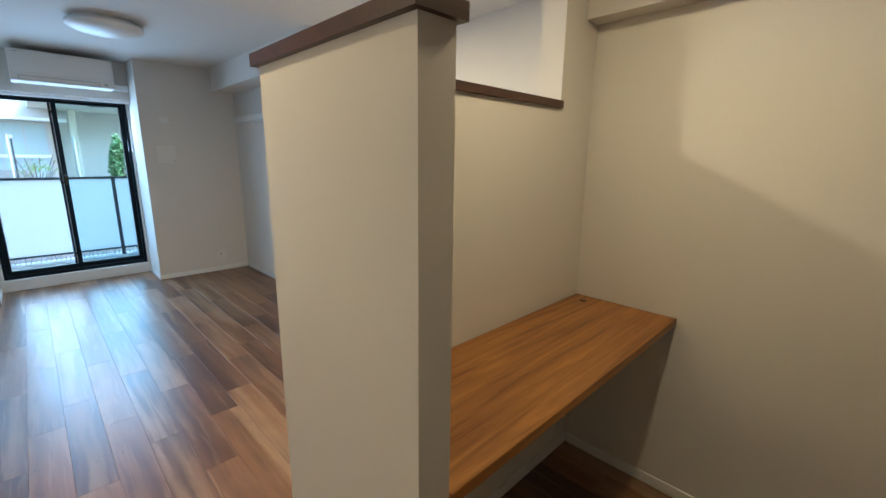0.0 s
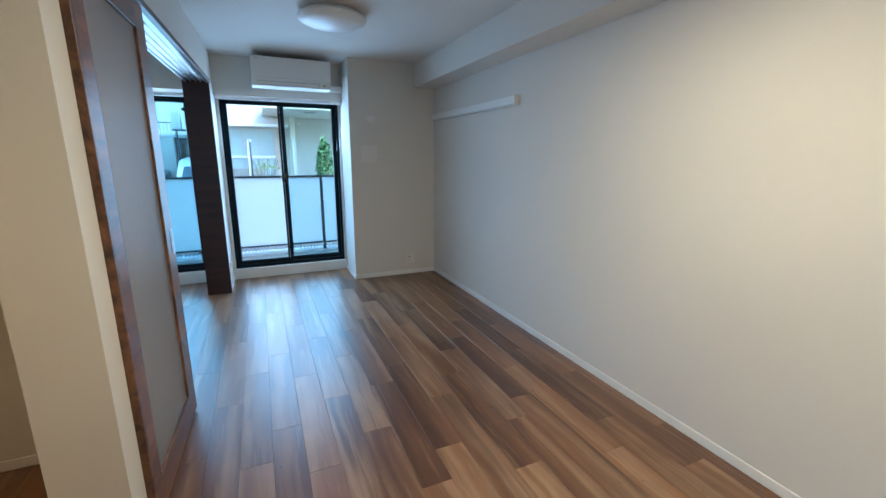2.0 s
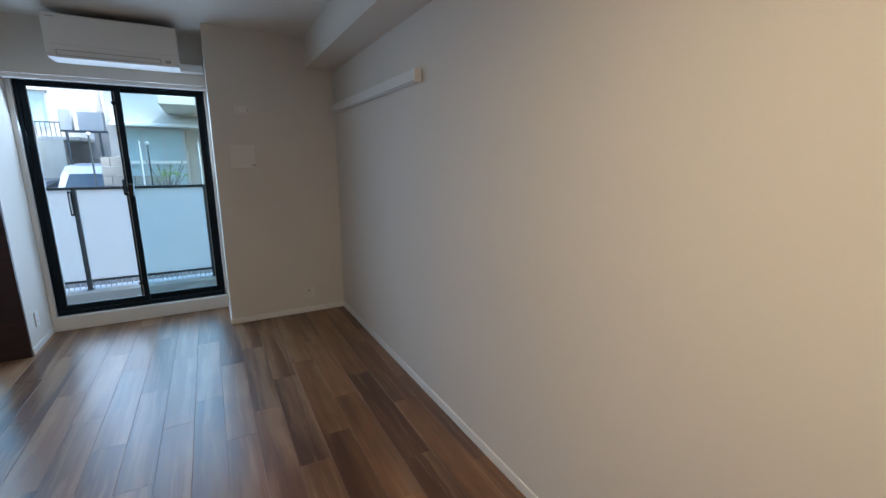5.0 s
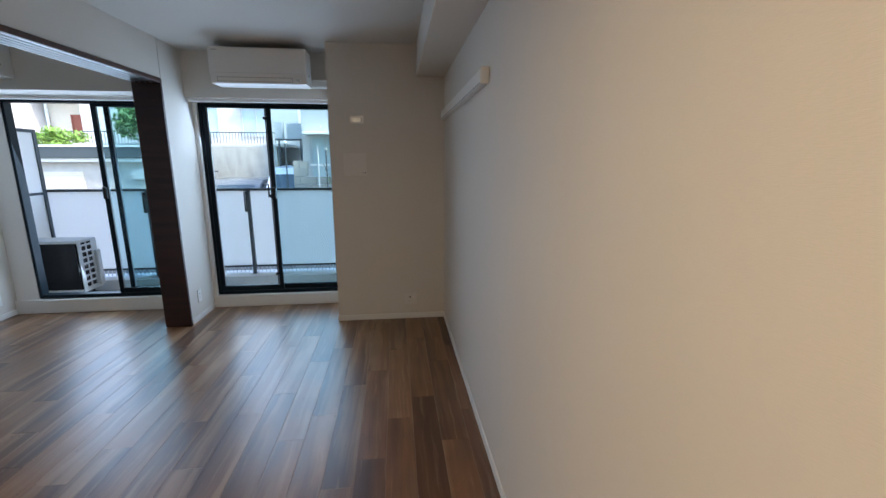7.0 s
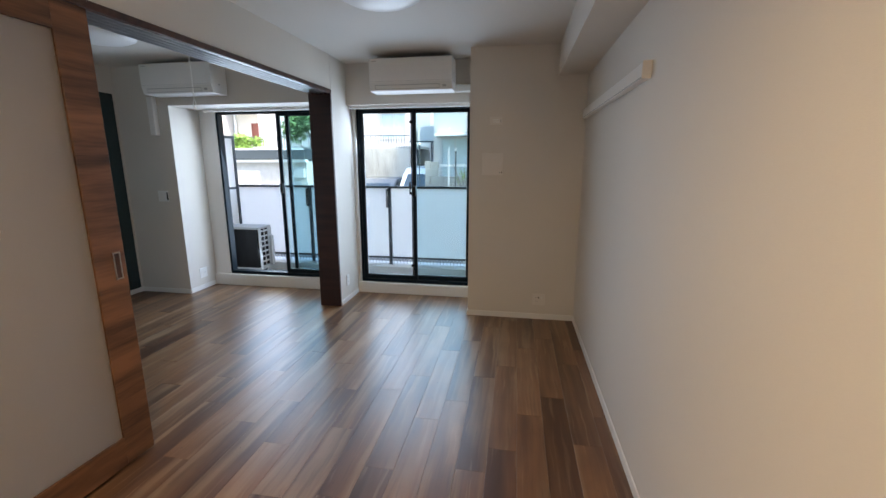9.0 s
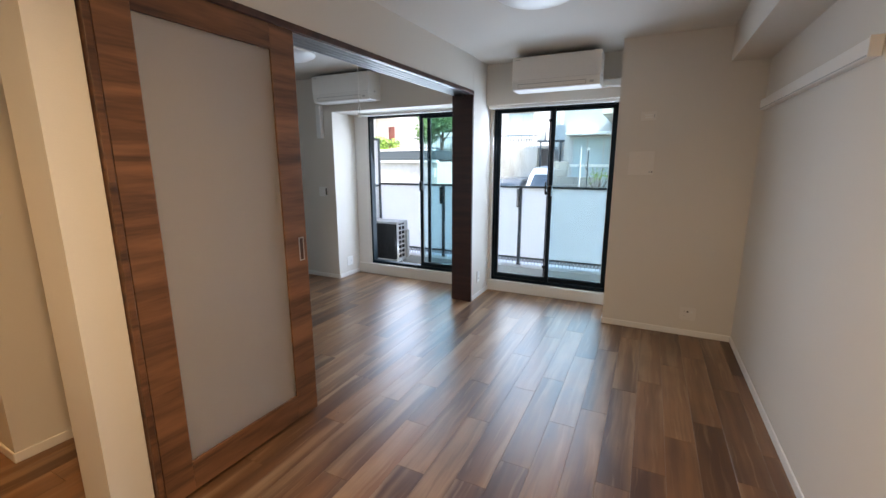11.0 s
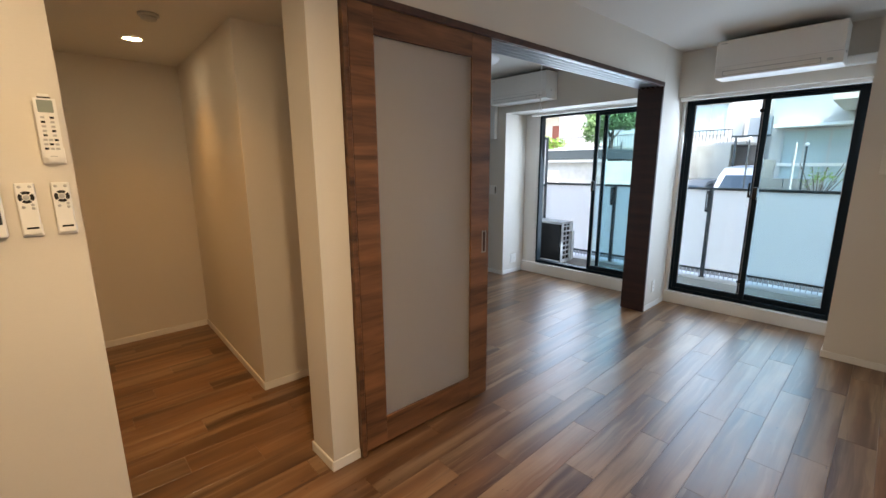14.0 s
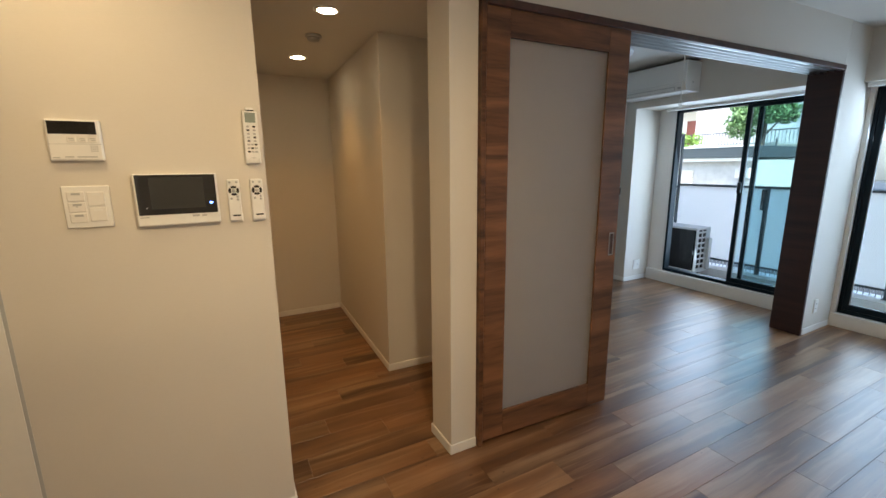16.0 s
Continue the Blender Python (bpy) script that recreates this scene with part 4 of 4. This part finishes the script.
def leaves(name, centre, size, count, leaf, material, parent, seed):
    rng = random.Random(seed)
    lobes = [(Vector([rng.uniform(-0.6, 0.6) * s for s in size]), rng.uniform(0.35, 0.6)) for _ in range(9)]
    vs, fs = [], []
    for _ in range(count):
        c, k = rng.choice(lobes)
        d = Vector([rng.gauss(0, 1) for _ in range(3)]).normalized() * (rng.random() ** 0.4)
        p = Vector(centre) + c + Vector([d[i] * size[i] * k for i in range(3)])
        u = Vector([rng.gauss(0, 1) for _ in range(3)]).normalized() * leaf * rng.uniform(0.6, 1.3)
        v = u.cross(Vector([rng.gauss(0, 1) for _ in range(3)])).normalized() * leaf * 0.45
        b0 = len(vs)
        vs += [p - u, p + v, p + u, p - v]
        fs.append((b0, b0 + 1, b0 + 2, b0 + 3))
    me = bpy.data.meshes.new(name)
    me.from_pydata([tuple(v) for v in vs], [], fs)
    me.materials.append(material)
    ob = new(name, me)
    ob.parent = parent
    tagged(ob, kind="stuff")
    return ob


def tree(x, y, z, h, size, n, leaf, material, label, seed):
    t = thing("tree", Matrix.Translation((x, y, z)), label, "tree")
    bm = bmesh.new()
    rng = random.Random(seed)
    for i in range(6):
        a, b2 = Vector((0.02 * i, 0, h * i / 6)), Vector((0.02 * (i + 1), 0.01 * i, h * (i + 1) / 6))
        m = Matrix.Translation((a + b2) / 2) @ (b2 - a).to_track_quat("Z", "Y").to_matrix().to_4x4()
        bmesh.ops.create_cone(bm, cap_ends=True, segments=10, radius1=0.12 * (1 - i / 9), radius2=0.12 * (1 - (i + 1) / 9), depth=(b2 - a).length * 1.02, matrix=m)
    for i in range(7):
        a = Vector((0.05, 0, h * (0.5 + 0.07 * i)))
        b2 = a + Vector((rng.uniform(-1, 1) * size[0], rng.uniform(-1, 1) * size[1], size[2] * rng.uniform(0.4, 1.0)))
        m = Matrix.Translation((a + b2) / 2) @ (b2 - a).to_track_quat("Z", "Y").to_matrix().to_4x4()
        bmesh.ops.create_cone(bm, cap_ends=True, segments=7, radius1=0.04, radius2=0.012, depth=(b2 - a).length, matrix=m)
    link("trunk", bm, BARK, t)
    leaves("crown", (0, 0, h), size, n, leaf, material, t, seed + 1)
    return t


tree(-5.05, 19.0, -0.25, 3.2, (0.9, 0.85, 0.85), 7000, 0.07, LEAF, "leafy green garden tree behind the garage", 3)
s1 = thing("shrub", Matrix.Translation((-6.2, 16.6, 1.88)), "bright green leafy shrub above the garage roof", "shrub")
leaves("foliage", (0, 0, 0.22), (0.65, 0.4, 0.34), 1500, 0.06, LEAFL, s1, 11)
boxes("planter", [(-0.6, 0.6, -0.25, 0.25, 0, 0.08)], BLOCK, s1)
s2 = thing("shrub", Matrix.Translation((2.55, 13.4, -0.25)), "tall green leafy shrub by the fence", "shrub")
tube("stem", (0, 0, 0), (0, 0, 1.6), 0.03, BARK, s2, 8)
leaves("foliage", (0, 0, 1.6), (0.22, 0.25, 0.75), 1600, 0.05, LEAF, s2, 12)
s3 = thing("shrub", Matrix.Translation((1.25, 14.9, -0.25)), "sparse flowering shrub with thin bare twigs", "shrub")
bm = bmesh.new()
rng = random.Random(5)
for i in range(12):
    add_tube(bm, (0, 0, 0.9), (rng.uniform(-0.35, 0.35), rng.uniform(-0.2, 0.2), rng.uniform(1.3, 1.75)), 0.008, 5)
add_tube(bm, (0, 0, 0), (0, 0, 0.95), 0.02, 6)
link("twigs", bm, BARK, s3)
leaves("foliage", (0.05, 0, 1.45), (0.35, 0.2, 0.22), 160, 0.03, LEAFL, s3, 13)


def lamp_post(x, y, h):
    p = thing("garden_post", Matrix.Translation((x, y, -0.25)), "thin dark metal post with a small white cap", "post")
    tube("pole", (0, 0, 0), (0, 0, h), 0.016, GREYRAIL, p, 8)
    lathe("cap", [(0.001, h + 0.08), (0.035, h + 0.06), (0.04, h + 0.02), (0.001, h)], PLASTIC, p, 12)


lamp_post(0.95, 15.2, 2.05)
lamp_post(0.02, 15.0, 2.2)


ga = thing("garden_gate", Matrix.Translation((-4.78, 18.5, -0.25)), "dark grey garden gate beside a grey block pier", "gate")
box("gate_board", 0, 0.34, 0, 0.04, 0.05, 2.15, GREYRAIL, ga, 0.005)
tube("gate_post", (0.42, 0.02, 0), (0.42, 0.02, 2.45), 0.025, GREYRAIL, ga, 8)
box("letter_box", 0.52, 0.92, -0.08, 0.12, 1.82, 1.94, PLASTIC, ga, 0.008)
for k in range(8):
    box("block", 0.50, 0.88, 0.0, 0.16, k * 0.2, k * 0.2 + 0.19, BLOCK, ga, 0.004)
gr = box("gate_rail", 0.88, 1.8, 0.03, 0.06, 1.45, 1.49, GREYRAIL, ga)
for k in range(6):
    box("gate_bar", 0.95 + k * 0.14, 0.965 + k * 0.14, 0.035, 0.05, 0.3, 1.45, GREYRAIL, ga)


# ---- car ----
CARGREY = mat("grey_car_paint", (0.16, 0.18, 0.20), 0.2, var=0.02)


def car(x, y, label, paint=None, tall=1.0):
    """A small car that faces the houses' balcony side."""
    c = thing("car", Matrix.Translation((x, y, -0.25)) @ pose(0, 0, 0, 0, 0, 90) @ Matrix.Diagonal((1, 1, tall, 1)), label, "car")
    side = [(0, 0.35), (0.03, 0.75), (0.55, 0.98), (0.95, 1.42), (1.35, 1.60), (2.6, 1.66), (3.25, 1.60), (3.4, 1.1), (3.42, 0.35)]
    bm = bmesh.new()
    a = [bm.verts.new((px, 0.04 if pz > 1.0 else 0.0, pz)) for px, pz in side]
    b2 = [bm.verts.new((px, 1.56 if pz > 1.0 else 1.6, pz)) for px, pz in side]
    bm.faces.new(a)
    bm.faces.new(b2[::-1])
    for i in range(len(side)):
        bm.faces.new((a[(i + 1) % len(side)], a[i], b2[i], b2[(i + 1) % len(side)]))
    bmesh.ops.recalc_face_normals(bm, faces=list(bm.faces))
    bev(bm, 0.05, 3)
    for f in bm.faces:
        f.smooth = True
    link("body", bm, paint or CARPAINT, c)
    bm = bmesh.new()
    v = [bm.verts.new(q) for q in ((0.60, 0.12, 1.01), (0.60, 1.48, 1.01), (0.95, 1.40, 1.405), (0.95, 0.20, 1.405))]
    v += [bm.verts.new((q.co.x - 0.012, q.co.y, q.co.z + 0.012)) for q in v]
    for f in ((3, 2, 1, 0), (4, 5, 6, 7), (0, 1, 5, 4), (1, 2, 6, 5), (2, 3, 7, 6), (3, 0, 4, 7)):
        bm.faces.new([v[k] for k in f])
    link("windscreen", bm, CARGLASS, c)
    for hy in (0.16, 1.2):
        box("headlight", -0.006, 0.03, hy, hy + 0.24, 0.58, 0.70, STEEL, c, 0.004)
    for pts in ([(0.72, 1.05), (1.08, 1.42), (1.75, 1.52), (1.75, 1.05)], [(1.85, 1.05), (1.85, 1.52), (2.95, 1.52), (3.15, 1.05)]):
        bm = bmesh.new()
        v = [bm.verts.new((px, -0.004 + 0.03 * (pz - 1.0) / 0.5, pz)) for px, pz in pts]
        f = bm.faces.new(v)
        r = bmesh.ops.extrude_face_region(bm, geom=[f])
        bmesh.ops.translate(bm, verts=[q for q in r["geom"] if isinstance(q, bmesh.types.BMVert)], vec=(0, 0.04, 0))
        bmesh.ops.recalc_face_normals(bm, faces=list(bm.faces))
        link("side_window", bm, CARGLASS, c)
    for wx in (0.65, 2.75):
        w = thing("wheel", Matrix.Translation((wx, 0.06, 0.30)) @ pose(0, 0, 0, 90))
        w.parent = c
        lathe("tyre", [(0.18, -0.09), (0.30, -0.08), (0.30, 0.08), (0.18, 0.09)], RUBBER, w, 24)
        lathe("rim", [(0.001, 0.085), (0.18, 0.095), (0.18, -0.05), (0.001, -0.05)], STEEL, w, 24)
    return c


car(0.60, 16.0, "white van parked in the street in front of the steps")
car(-1.5, 17.0, "grey car with dark glass parked beside the van", CARGREY, 0.76)



# ---- floor planks ----
PW, PL = 0.1525, 0.945
JOINTS = {0: 6.55, 1: 6.27, 2: 6.72, 3: 6.50, 4: 6.16, 5: 6.92, 6: 6.58, 7: 6.36, 8: 6.86, 9: 6.645, 10: 6.19, 13: 6.40}  # where each row ends, from the long wall


def plank_mesh(w, l):
    bm = bmesh.new()
    g = 0.0003
    add_box(bm, g, w - g, g, l - g, -0.010, 0.0)
    top = [e for e in bm.edges if all(v.co.z > -0.001 for v in e.verts)]
    bmesh.ops.bevel(bm, geom=top, offset=0.0008, segments=1, affect="EDGES")
    me = bpy.data.meshes.new("floor_plank")
    bm.to_mesh(me)
    bm.free()
    me.materials.append(FLOORW)
    return me


floor = thing("floor", None, "brown streaky wood-plank floor", "floor", kind="structure")


def lay(rect, meshes):
    x0, x1, y0, y1 = rect
    n = 0
    i0 = math.floor((x0 - 3.03) / PW)
    for i in range(i0, 1):
        a = 3.03 + i * PW
        b2 = min(a + PW, x1)
        a = max(a, x0)
        if b2 - a < 0.012:
            continue
        y = JOINTS.get(-i, 6.0 + OFFS[i % 6]) - 9 * PL
        while y < y1:
            c, e = max(y, y0), min(y + PL, y1)
            y += PL
            if e - c < 0.02:
                continue
            key = (round(b2 - a, 4), round(e - c, 4))
            if key not in meshes:
                meshes[key] = plank_mesh(*key)
            ob = new("plank", meshes[key])
            ob.location = (a, c, 0)
            ob.parent = floor
            n += 1
    return n


OFFS = (0.0, 0.6, 0.3, 0.75, 0.15, 0.45)
_m = {}
lay((0.575, XR, -0.4, 8.70), _m)
lay((-1.985, 0.575, 4.008, 8.70), _m)
